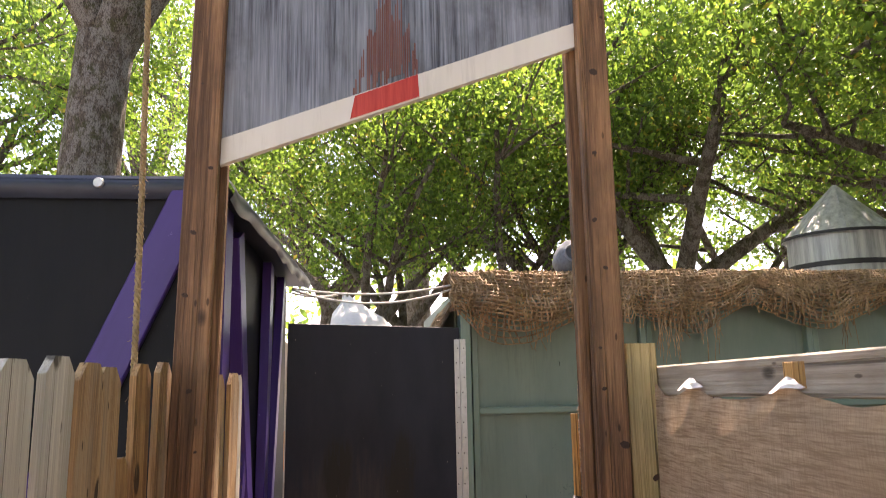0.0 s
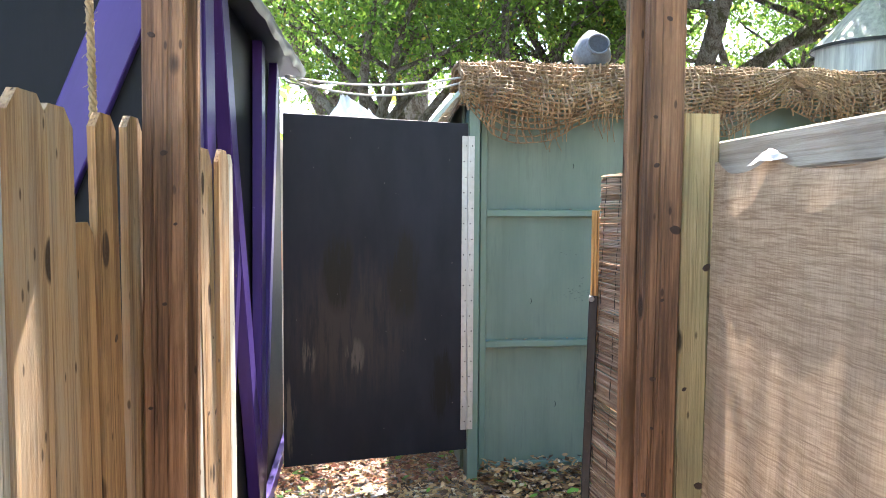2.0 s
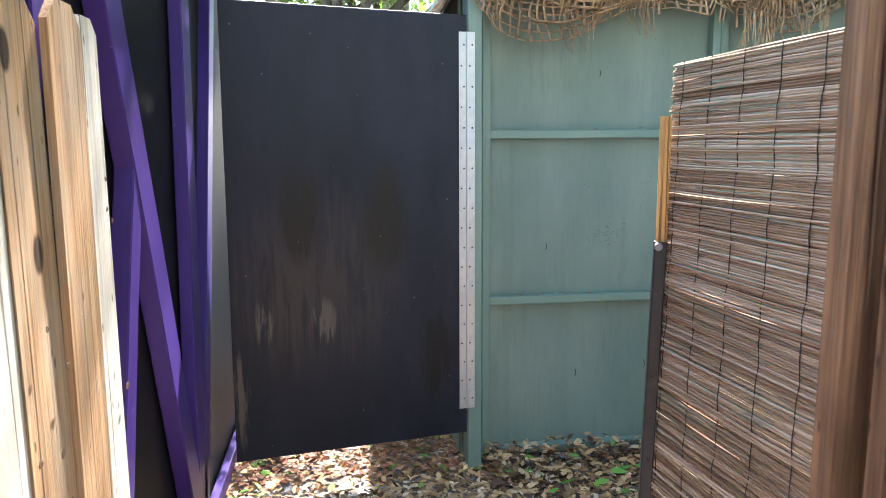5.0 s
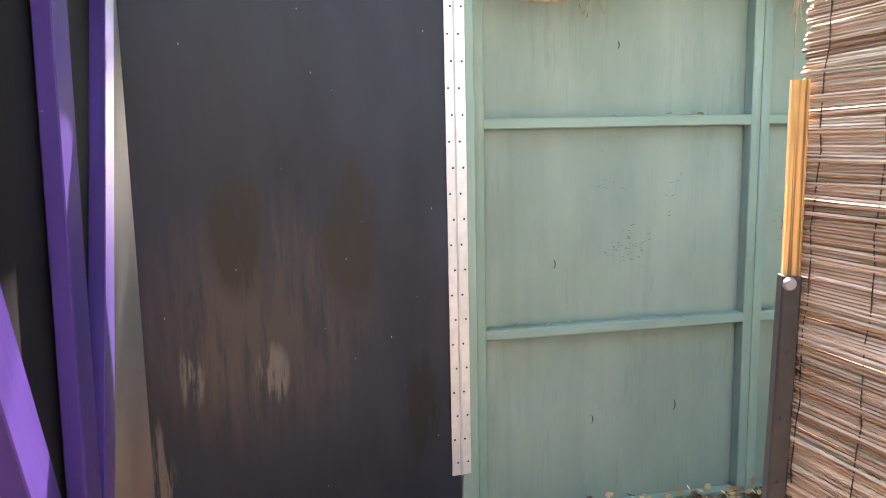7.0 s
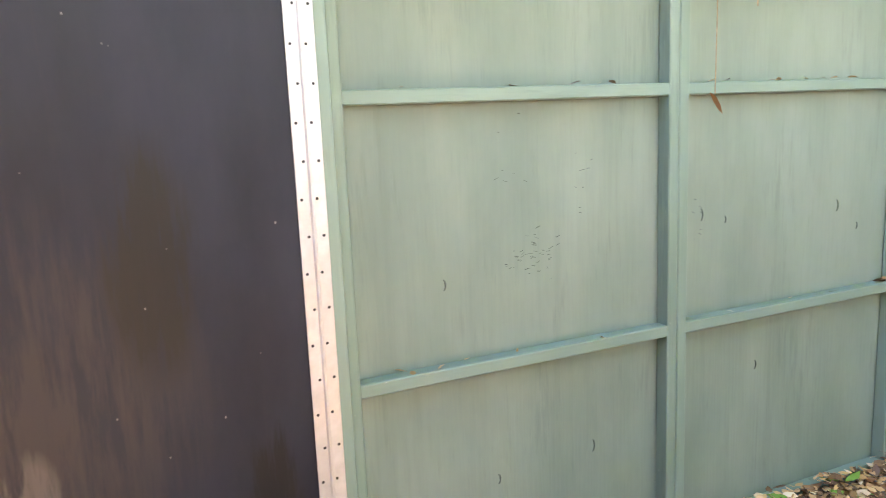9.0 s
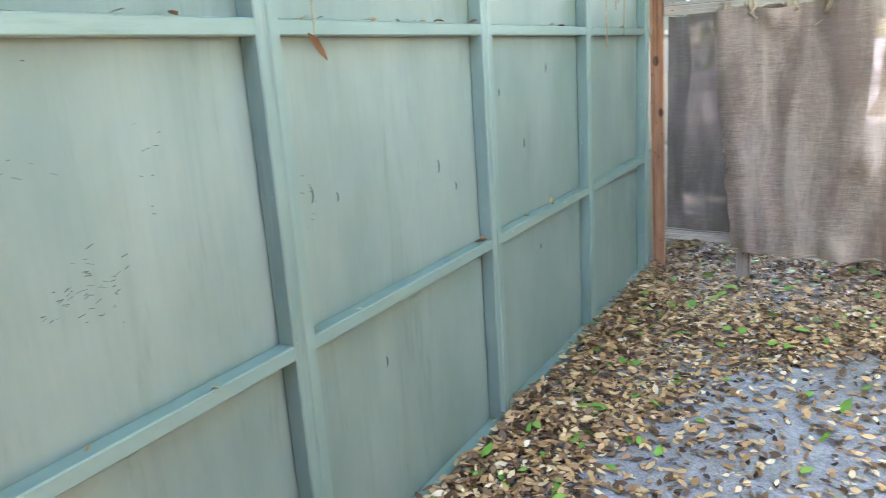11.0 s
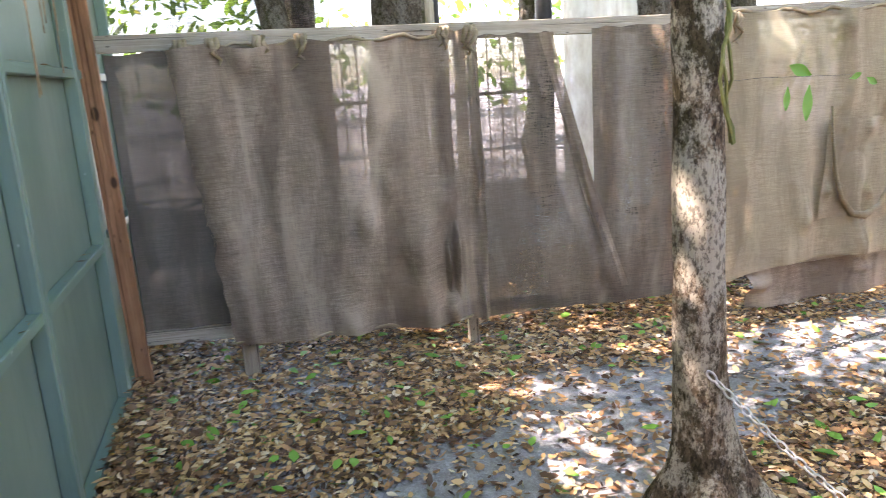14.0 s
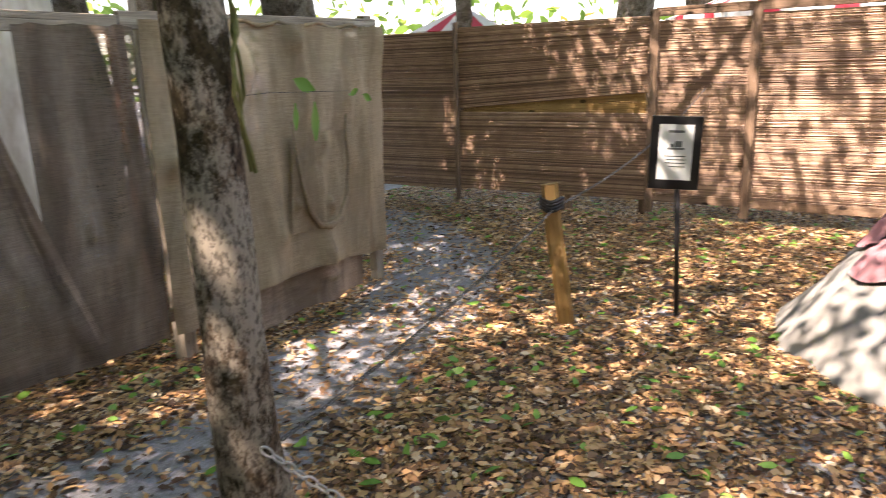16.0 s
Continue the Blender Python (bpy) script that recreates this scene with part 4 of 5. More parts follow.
# ---- bamboo fence beyond ----
def bamboo_fence():
    f = thing("bamboo_fence", (3.5, -8.1, 0), "tall bamboo matting fence on grey timber posts", "fence")
    rnd = random.Random(21)

    def matting(x0, x1, za, zb, ztop, parent, y=-8.09):
        bm = bmesh.new()
        n = int((ztop - min(za, zb)) / 0.0082)
        for i in range(n):
            t = i / n
            z0 = za + (ztop - za) * t
            z1 = zb + (ztop - zb) * t if zb != za else z0
            k0 = rnd.uniform(-0.02, 0.03)
            m = (x0 + x1) / 2 + rnd.uniform(-0.3, 0.3)
            pts = [(x0 + k0, y + rnd.uniform(-0.004, 0.004), z0), (m, y + rnd.uniform(-0.006, 0.006), z0 + (z1 - z0) * (m - x0) / (x1 - x0) + rnd.uniform(-0.0025, 0.0025)), (x1 - k0, y + rnd.uniform(-0.004, 0.004), z1)]
            add_tube(bm, pts, rnd.uniform(0.0052, 0.0070), 4, False)
        return part("reed_matting", bm, M_REEDS, parent, "split bamboo reed matting")
    matting(3.66, 5.82, 0.16, 0.16, 1.02, f)
    matting(3.66, 5.82, 1.22, 1.06, 1.93, f)
    matting(5.78, 7.4, 0.14, 0.14, 1.9, f, -8.1)
    matting(2.74, 3.62, 0.20, 0.20, 1.88, f)
    matting(0.2, 2.76, 0.20, 0.20, 1.90, f)
    matting(-2.0, 0.2, 0.20, 0.20, 1.90, f)
    for x, w in ((3.62, 0.088), (2.72, 0.088), (5.82, 0.05), (0.15, 0.088), (-2.0, 0.088), (7.4, 0.06)):
        board("fence_post", f, (x, -8.06, 0.0 if w < 0.08 else 0.05), (x, -8.06, 1.98), w, 0.04, M_FENCEWOOD, (0, 1, 0))
    board("top_rail", f, (3.62, -8.075, 1.955), (-2.0, -8.075, 1.985), 0.08, 0.03, M_FENCEWOOD, (0, 1, 0))
    board("bottom_rail", f, (3.62, -8.065, 0.20), (-2.0, -8.065, 0.16), 0.085, 0.03, M_FENCEWOOD, (0, 1, 0))
    for x in (4.5, 3.7):
        board("short_post", f, (x, -8.13, 0.0), (x, -8.13, 0.9), 0.08, 0.06, M_FENCEWOOD, (0, 1, 0))
    # added brown board, stands in for the dull open gap between the mattings
    board("infill_plank", f, (3.7, -8.14, 1.13), (5.78, -8.14, 1.05), 0.26, 0.02, M_STAKE, (0, 1, 0))
    return f


bamboo_fence()


# ---- slim tree in the yard ----
def crown_leaves(name, spots, sizes, mat, parent, seed, label):
    """Very many small lozenge leaves, bent along the midrib."""
    rng = np.random.default_rng(seed)
    n = len(spots)
    d = rng.normal(size=(n, 3))
    d[:, 2] -= 0.5
    d /= np.linalg.norm(d, axis=1)[:, None]
    s = np.cross(d, rng.normal(size=(n, 3)) + np.array([0, 0, 0.5]))
    s /= np.linalg.norm(s, axis=1)[:, None] + 1e-9
    L = np.asarray(sizes)[:, None]
    W = L * rng.uniform(0.24, 0.34, (n, 1))
    lift = np.cross(s, d) * L * 0.08
    c = np.asarray(spots)
    co = np.stack([c - d * L * 0.5, c + s * W + lift, c + d * L * 0.5, c - s * W + lift], 1).reshape(-1, 3)
    me = bpy.data.meshes.new(name)
    me.vertices.add(n * 4)
    me.vertices.foreach_set("co", co.astype(np.float32).ravel())
    b = np.arange(n)[:, None] * 4
    loops = np.concatenate([b, b + 1, b + 2, b, b + 2, b + 3], 1).ravel()
    me.loops.add(n * 6)
    me.loops.foreach_set("vertex_index", loops.astype(np.int32))
    me.polygons.add(n * 2)
    me.polygons.foreach_set("loop_start", (np.arange(n * 2) * 3).astype(np.int32))
    me.update(calc_edges=True)
    return hang(name, me, mat, parent, label)


def yard_tree():
    t = thing("slim_tree", (3.05, -2.2, 0), "slim leaning tree with mottled flaking bark", "tree")
    pts, rad = [], []
    for k in range(60):
        z = -0.05 + k * 0.09
        pts.append((3.05 + 0.012 * math.sin(z * 2.1), -2.205 + 0.055 * z + 0.012 * math.sin(z * 3), z))
        rad.append((0.098 - 0.012 * z + (0.13 * math.exp(-max(z, 0) * 9))) * (1 + 0.06 * nz(z * 4, 1, 2, 1)) if z < 4 else 0.05)
    bm = tube_bm(pts, rad, 28)
    for v in bm.verts:
        z = v.co.z
        a = math.atan2(v.co.y + 2.2, v.co.x - 3.05)
        k = 0.007 * nz(math.cos(a) * 1.2, math.sin(a) * 1.2, z * 2.2, 1.3) + 0.003 * nz(math.cos(a) * 7, math.sin(a) * 7, z * 26, 1)
        k += 0.05 * math.exp(-max(z, 0) * 10) * math.sin(a * 5 + 1)
        v.co += Vector((math.cos(a), math.sin(a), 0)) * k
    part("trunk", bm, M_BARK_NEAR, t, smooth=True)
    rnd = random.Random(6)
    # unseen limbs and crown, added so the yard behind lies in shade
    limbs, tips = bmesh.new(), []
    for k in range(7):
        a = k * 0.95
        p = Vector((3.06, -1.97, 4.0 + 0.12 * k))
        q = p + Vector((math.cos(a) * 2.2, math.sin(a) * 2.2, rnd.uniform(0.9, 2.4)))
        mid = (p + q) / 2 + Vector((rnd.uniform(-0.2, 0.2), rnd.uniform(-0.2, 0.2), 0.15))
        add_tube(limbs, [p, mid, q], [0.035, 0.022, 0.008], 6, False)
        tips += [mid, q, (mid + q) / 2, q + Vector((rnd.uniform(-0.6, 0.6), rnd.uniform(-0.6, 0.6), 0.3))]
    part("limbs", limbs, M_BARK, t, smooth=True)
    rng = np.random.default_rng(15)
    cen = np.array([tuple(q) for q in tips])
    spots = cen[rng.integers(0, len(cen), 12000)] + rng.normal(size=(12000, 3)) * np.array([0.55, 0.55, 0.35])
    tagged(crown_leaves("crown", spots, rng.uniform(0.08, 0.14, 12000), M_LEAF, t, 15, "clumped green leaves added out of view to shade the yard"), kind="stuff")
    vine, rnd = bmesh.new(), random.Random(2)
    for s in range(3):
        vp = []
        for k in range(18):
            z = 1.28 + k * 0.05
            a = -2.2 - 0.25 * s + 0.3 * math.sin(k * 0.7 + s)
            r = 0.095 + 0.02 * rnd.random()
            vp.append((3.05 + math.cos(a) * r, -2.2 + 0.055 * z + math.sin(a) * r, z))
        add_tube(vine, vp, 0.006, 5)
    part("dead_vine", vine, plain("pale_vine", (0.17, 0.17, 0.05), 0.8, 0, 0.4, 50), t, "dry yellowish vine stems")
    return t


yard_tree()


# ---- sign, stake, chain ----
def sign():
    s = thing("sign_on_post", (2.56, -5.17, 0), "small black framed notice on a thin black post", "sign")
    m = look((2.645, -5.17, 1.0), (1.52, -0.775, 1.0)) @ pose(0, 0, 0, 0, 0, 2)
    part("frame", box_bm(-0.142, -0.212, -0.012, 0.142, 0.212, 0.012, 0.006), plain("black_plastic", (0.012, 0.012, 0.013), 0.35, 0, 0.2), s, "", m)
    part("paper", box_bm(-0.095, -0.155, -0.0145, 0.095, 0.165, -0.0125), plain("notice_paper", (0.62, 0.66, 0.64), 0.6, 0, 0.08), s, "pale notice sheet", m)
    ink = plain("faded_ink", (0.12, 0.14, 0.14), 0.7)
    bars = [(-0.045, 0.118, 0.045, 0.132), (-0.05, 0.02, 0.05, 0.032), (-0.035, 0.035, 0.005, 0.07), (0.01, 0.035, 0.03, 0.055), (-0.06, -0.02, 0.06, -0.014), (-0.06, -0.04, 0.05, -0.034), (-0.06, -0.06, 0.055, -0.054), (-0.06, -0.08, 0.03, -0.074)]
    for x0, y0, x1, y1 in bars:
        part("printed_bar", box_bm(x0, y0, -0.0158, x1, y1, -0.0143), ink, s, "faded print bar", m)
    back = m.translation + (m.to_3x3() @ Vector((0, 0, 1))) * 0.03
    part("post", tube_bm([(2.598, -5.19, 0), (back.x - 0.01, back.y, 1.1)], 0.016, 10), M_DARKSTEEL, s, "black metal post", smooth=True)
    return s


sign()

stake = part("wooden_stake", plank_bm(0.86, 0.10, 0.09, 0.02, 0.004, 5, 3), M_STAKE, at=aim((3.15, -4.79, -0.01), (3.27, -4.79, 0.845), (-0.45, 0.9, 0)))
tagged(stake, "leaning weathered wooden stake holding a chain", "stake")


def link_mesh():
    bm = bmesh.new()
    pts = []
    for k in range(15):
        a = k / 14 * math.tau
        pts.append((0.011 * math.cos(a), 0, 0.021 * math.sin(a)))
    add_tube(bm, pts, 0.0042, 5, False)
    me = bpy.data.meshes.new("link")
    bm.to_mesh(me)
    bm.free()
    me.materials.append(plain("pale_chain_plastic", (0.60, 0.58, 0.55), 0.5, 0, 0.5, 60))
    me.polygons.foreach_set("use_smooth", [True] * len(me.polygons))
    return me


LINK = link_mesh()
STEEL_LINK = LINK.copy()
STEEL_LINK.materials.clear()
STEEL_LINK.materials.append(plain("dull_chain_steel", (0.20, 0.195, 0.19), 0.45, 0.6, 0.4, 60))


def chain(a, b, sag, label, mesh=LINK, size=1.0):
    a, b = Vector(a), Vector(b)
    n = max(8, int((b - a).length / (0.0335 * size)))
    c = thing("chain", a, label, "chain", "yard chains")
    pt = lambda t: a.lerp(b, t) - Vector((0, 0, sag * 4 * t * (1 - t)))
    for k in range(n):
        p, q = pt(k / n), pt((k + 1) / n)
        d = (q - p).normalized()
        face = Vector((0, 0, 1)) if k % 2 else Vector((d.y, -d.x, 0.05))
        m = aim((p + q) / 2, (p + q) / 2 + d, face)
        hang("link", mesh, None, c, at=m @ Matrix.Diagonal((size, size, size, 1)))
    return c


chain((2.965, -2.13, 0.52), (2.25, -2.62, -0.02), 0.06, "pale plastic chain running from the tree to the ground")
chain((3.06, -2.30, 0.44), (3.22, -4.74, 0.70), 0.04, "dull steel chain strung from the tree to the stake", STEEL_LINK, 0.62)
chain((3.24, -4.85, 0.70), (3.10, -7.9, 1.25), 0.10, "dull steel chain strung from the stake to the fence", STEEL_LINK, 0.62)
knot = bmesh.new()
for k in range(4):
    z = 0.70 + 0.018 * k
    add_tube(knot, [(3.25 + 0.066 * math.cos(i / 16 * math.tau), -4.79 + 0.066 * math.sin(i / 16 * math.tau), z + 0.01 * math.sin(i)) for i in range(17)], 0.011, 6, False)
part("tied_cord", knot, M_DARKSTEEL, stake, "dark cord tied round the stake", at=Matrix.Identity(4))


# ---- jute netting over the top of the green wall ----
def net_point(x, v, layer):
    """v from 0 at the back, over the top edge, to 1 at the hanging hem."""
    hem = 2.27 - 0.13 * abs(math.sin(x * 3.1 + 0.35)) - 0.12 * nz(x * 2.3, layer * 3, 0, 1) + 0.05 * layer
    if x > 1.05:
        hem += 0.06
    hump = 0.035 * nz(x * 3.1, layer, 3, 1)
    sag = 0.05 * math.sin(v * 5) * nz(x * 2.2, v * 1.5, layer, 1)
    if v < 0.35:
        t = v / 0.35
        return Vector((x + sag, 0.45 - 0.48 * t, 2.47 + 0.115 * math.sin(t * 1.9) + hump * t + 0.012 * nz(x * 12, t * 4, layer, 1)))
    t = (v - 0.35) / 0.65
    bunch = -0.13 * abs(nz(x * 3.4, t * 1.3, layer + 2, 1)) * min(1.0, 0.3 + t) + 0.03 * nz(x * 13, t * 4, layer, 1)
    top = 2.58 + hump
    return Vector((x + sag + 0.06 * t * nz(x * 4, t, layer + 7, 1), min(-0.012, -0.055 - 0.05 * math.sin(t * 2.4) - 0.022 * layer + bunch), top + (hem - top) * t))


def netting():
    n = thing("jute_netting", (2.4, -0.05, 2.3), "brown jute netting draped ragged over the green wall top", "netting")
    for layer in (0, 1, 2):
        bm = bmesh.new()
        rnd = random.Random(layer)
        x = -0.15
        while x < 5.3:
            pts = [net_point(x + 0.006 * math.sin(k * 1.1 + x * 40), k / 20, layer) for k in range(21)]
            if rnd.random() < 0.12:
                pts.append(pts[-1] + Vector((rnd.uniform(-0.02, 0.02), 0, -rnd.uniform(0.02, 0.09))))
            add_tube(bm, pts, rnd.uniform(0.0042, 0.0078), 4, False)
            x += rnd.uniform(0.026, 0.046)
        for j in range(18):
            v = 0.05 + 0.95 * j / 17
            pts = [net_point(-0.15 + 5.45 * k / 230, v + 0.012 * nz(k * 0.3, j, layer, 1), layer) for k in range(231)]
            add_tube(bm, pts, rnd.uniform(0.004, 0.007), 4, False)
        tagged(part("net", bm, M_JUTE, n, "open-weave brown jute net"), kind="stuff")
    part("bunched_hem", sheet_bm(260, 14, lambda u, v: net_point(-0.14 + 5.4 * u, 0.0 + (0.60 + 0.28 * nz(u * 24, 1, 1, 1)) * v, 0.0) + Vector((0, 0.012, -0.004))), M_JUTE, n, "bunched jute cloth along the top", smooth=True)
    # over the open side
    bm, rnd = bmesh.new(), random.Random(9)

    def side_point(y, v):
        drop = 0.02 + 0.10 * y
        return Vector((0.05 - 0.30 * v - 0.05 * nz(y * 3, v * 2, 1, 1), y, 2.60 - drop * 0.6 + 0.04 * nz(y * 3, 0, 2, 1) - 0.42 * v ** 1.6 + 0.02 * nz(y * 9, v * 5, 3, 1)))
    for k in range(90):
        y = -0.03 + 2.5 * k / 90
        add_tube(bm, [side_point(y + 0.01 * math.sin(j), j / 14) for j in range(15)], 0.0062, 4, False)
    for j in range(16):
        add_tube(bm, [side_point(-0.03 + 2.5 * k / 80, j / 15) for k in range(81)], 0.0062, 4, False)
    tagged(part("net", bm, M_JUTE, n, "open-weave brown jute net"), kind="stuff")
    part("side_drape", sheet_bm(60, 12, lambda u, v: side_point(-0.03 + 2.5 * u, v * 0.9) + Vector((0.012, 0, -0.008))), M_JUTE, n, "bunched jute cloth", smooth=True)
    for x0, cnt, ln in ((1.32, 26, 0.22), (1.62, 14, 0.2), (0.42, 8, 0.1), (0.72, 10, 0.13), (2.6, 12, 0.16), (3.52, 5, 0.5), (3.66, 9, 0.42), (4.3, 8, 0.2)):
        bm = bmesh.new()
        for k in range(cnt):
            p = net_point(x0 + rnd.uniform(-0.08, 0.08) * (0.35 if ln > 0.3 else 1), 0.92, 0)
            l = ln * rnd.uniform(0.5, 1.5)
            pts = [p, p + Vector((rnd.uniform(-0.012, 0.012), -0.004, -l * 0.5)), p + Vector((rnd.uniform(-0.025, 0.025), 0, -l))]
            add_tube(bm, pts, 0.0024, 3, False)
        part("fringe", bm, M_JUTE, n, "loose hanging jute fringe")
    p = net_point(1.275, 0.95, 0)
    part("string", tube_bm([(1.280, -0.078, p.z + 0.03), (1.287, -0.076, 1.9), (1.285, -0.075, 1.64)], 0.0016, 4), M_JUTE, n)
    return n


netting()


# ---- rock-shaped loudspeaker on the wall ----
def rock_speaker():
    s = thing("rock_loudspeaker", (0.71, 0.06, 2.585), "grey fake-rock garden loudspeaker standing on the wall top", "loudspeaker")
    bm = bmesh.new()
    bmesh.ops.create_icosphere(bm, subdivisions=4, radius=1)
    for v in bm.verts:
        c = v.co
        w = 0.142 * (1.06 - 0.24 * (c.z + 1)) * (1 + 0.07 * nz(c.x, c.y, c.z, 2.2) + 0.03 * nz(c.x, c.y, c.z, 7))
        v.co = Vector((0.71 + c.x * w, 0.06 + c.y * w * 0.85, 2.695 + c.z * 0.128 * (1 + 0.05 * nz(c.y, c.x, c.z, 2))))
        if v.co.z < 2.595:
            v.co.z = 2.595
    part("shell", bm, plain("grey_cast_rock", (0.13, 0.15, 0.175), 0.85, 0, 0.35, 60, 0.6), s, smooth=True)
    ring, g = bmesh.new(), bmesh.new()
    add_tube(ring, [(0.715 + 0.068 * math.cos(k / 24 * math.tau), -0.054 + 0.012 * math.sin(k / 24 * math.tau), 2.715 + 0.06 * math.sin(k / 24 * math.tau)) for k in range(25)], 0.008, 6, False)
    part("rim", ring, plain("grey_rim", (0.19, 0.215, 0.25), 0.8), s, smooth=True)
    bmesh.ops.create_circle(g, cap_ends=True, segments=24, radius=0.066)
    for v in g.verts:
        v.co = Vector((0.715 + v.co.x, -0.052 + 0.2 * v.co.y, 2.715 + v.co.y * 0.9))
    part("grille", g, plain("dark_grille", (0.07, 0.08, 0.10), 0.8, 0, 0.5, 300, 0.6), s, "round dark grille")
    return s


rock_speaker()


# ---- tin tower behind the wall ----
def tin_mat():
    n = Nodes("weathered_tin")
    f = n.noise(n.coords((8, 8, 0.7), False), 1.5, 5, 0.65)
    col = n.mix(n.ramp(f, [(0.35, 0.0), (0.7, 1.0)]), (0.24, 0.25, 0.25), (0.50, 0.51, 0.49))
    n.bump(f, 0.3, 0.01)
    return n.done(col, 0.5, 0.35)


def tower():
    t = thing("tin_tower", (5.06, 3.35, 0), "weathered tin tower with a cone roof and dark bands", "tower")
    tin = tin_mat()
    def ring(name, profile, mat, label=""):
        bm = bmesh.new()
        rows = [[bm.verts.new((5.06 + r * math.cos(k / 40 * math.tau), 3.35 + r * math.sin(k / 40 * math.tau), z)) for k in range(40)] for r, z in profile]
        for a, b in zip(rows, rows[1:]):
            for k in range(40):
                bm.faces.new((a[k], a[(k + 1) % 40], b[(k + 1) % 40], b[k]))
        return part(name, bm, mat, t, label, smooth=False)
    ring("body", [(0.60, 0), (0.60, 3.52)], tin)
    ring("roof", [(0.60, 3.50), (0.65, 3.475), (0.65, 3.49), (0.33, 3.83), (0.012, 4.155), (0.0, 4.16)], tin, "grey tin cone roof")
    for z in (3.09, 2.80):
        ring("band", [(0.606, z), (0.612, z), (0.612, z + 0.06), (0.606, z + 0.06)], M_DARKSTEEL, "dark metal band")
    ring("eave_band", [(0.655, 3.465), (0.66, 3.465), (0.66, 3.50), (0.648, 3.502)], M_DARKSTEEL, "dark eave band")
    for k in range(8):
        a = k / 8 * math.tau + 0.3
        part("seam", tube_bm([(5.06 + 0.64 * math.cos(a), 3.35 + 0.64 * math.sin(a), 3.505), (5.06 + 0.02 * math.cos(a), 3.35 + 0.02 * math.sin(a), 4.15)], 0.008, 4), tin, t)
    return t


tower()

# ---- guy ropes and white tarp behind the door ----
for i, (a, b, sag) in enumerate((((-1.21, 0.1, 2.50), (0.05, 0.12, 2.56), 0.07), ((-1.21, 0.1, 2.49), (0.02, 0.2, 2.55), 0.12), ((-1.21, 0.12, 2.47), (-0.9, 0.15, 2.46), 0.02))):
    pts = [Vector(a).lerp(Vector(b), k / 24) - Vector((0, 0, sag * 4 * (k / 24) * (1 - k / 24))) for k in range(25)]
    tagged(part("guy_rope", tube_bm(pts, 0.007, 6), M_WHITEROPE, smooth=True), "slack white rope strung between shed and wall", "rope", "guy ropes")


def tarp_point(u, v):
    a = (u - 0.5) * 3.0
    r = 0.05 + 0.58 * v ** 1.15
    return (-0.93 + r * math.sin(a) * (1.25 if a > 0 else 0.4), 3.1 - r * math.cos(a), 2.79 - 0.36 * v ** 0.75 - 0.9 * max(0, v - 0.55) + 0.05 * nz(u * 7, v * 3, 0, 1))


tarp = part("tarp", sheet_bm(40, 24, tarp_point), M_WHITECLOTH, smooth=True)
tagged(tarp, "crumpled white tarp peaked over a frame", "tarp")
tarp_pole = part("tarp_pole", tube_bm([(-0.93, 3.1, 0), (-0.93, 3.1, 2.80)], 0.03, 8), M_GREYWOOD, tarp)

# pale panel beyond the shed's corner
pale = part("pale_panel", box_bm(-1.40, 0.78, 0.0, -1.35, 2.6, 2.2, 0.003), plain("pale_cream_paint", (0.46, 0.38, 0.32), 0.7, 0, 0.2, 6))
tagged(pale, "cream painted panel with red and orange daubs", "panel")
part("daub", box_bm(-1.349, 0.9, 1.15, -1.346, 1.05, 1.55), plain("red_daub", (0.55, 0.08, 0.05), 0.6), pale, "red painted daub")
part("daub", box_bm(-1.349, 1.07, 1.2, -1.346, 1.15, 1.5), plain("orange_daub", (0.65, 0.25, 0.08), 0.6), pale, "orange painted daub")


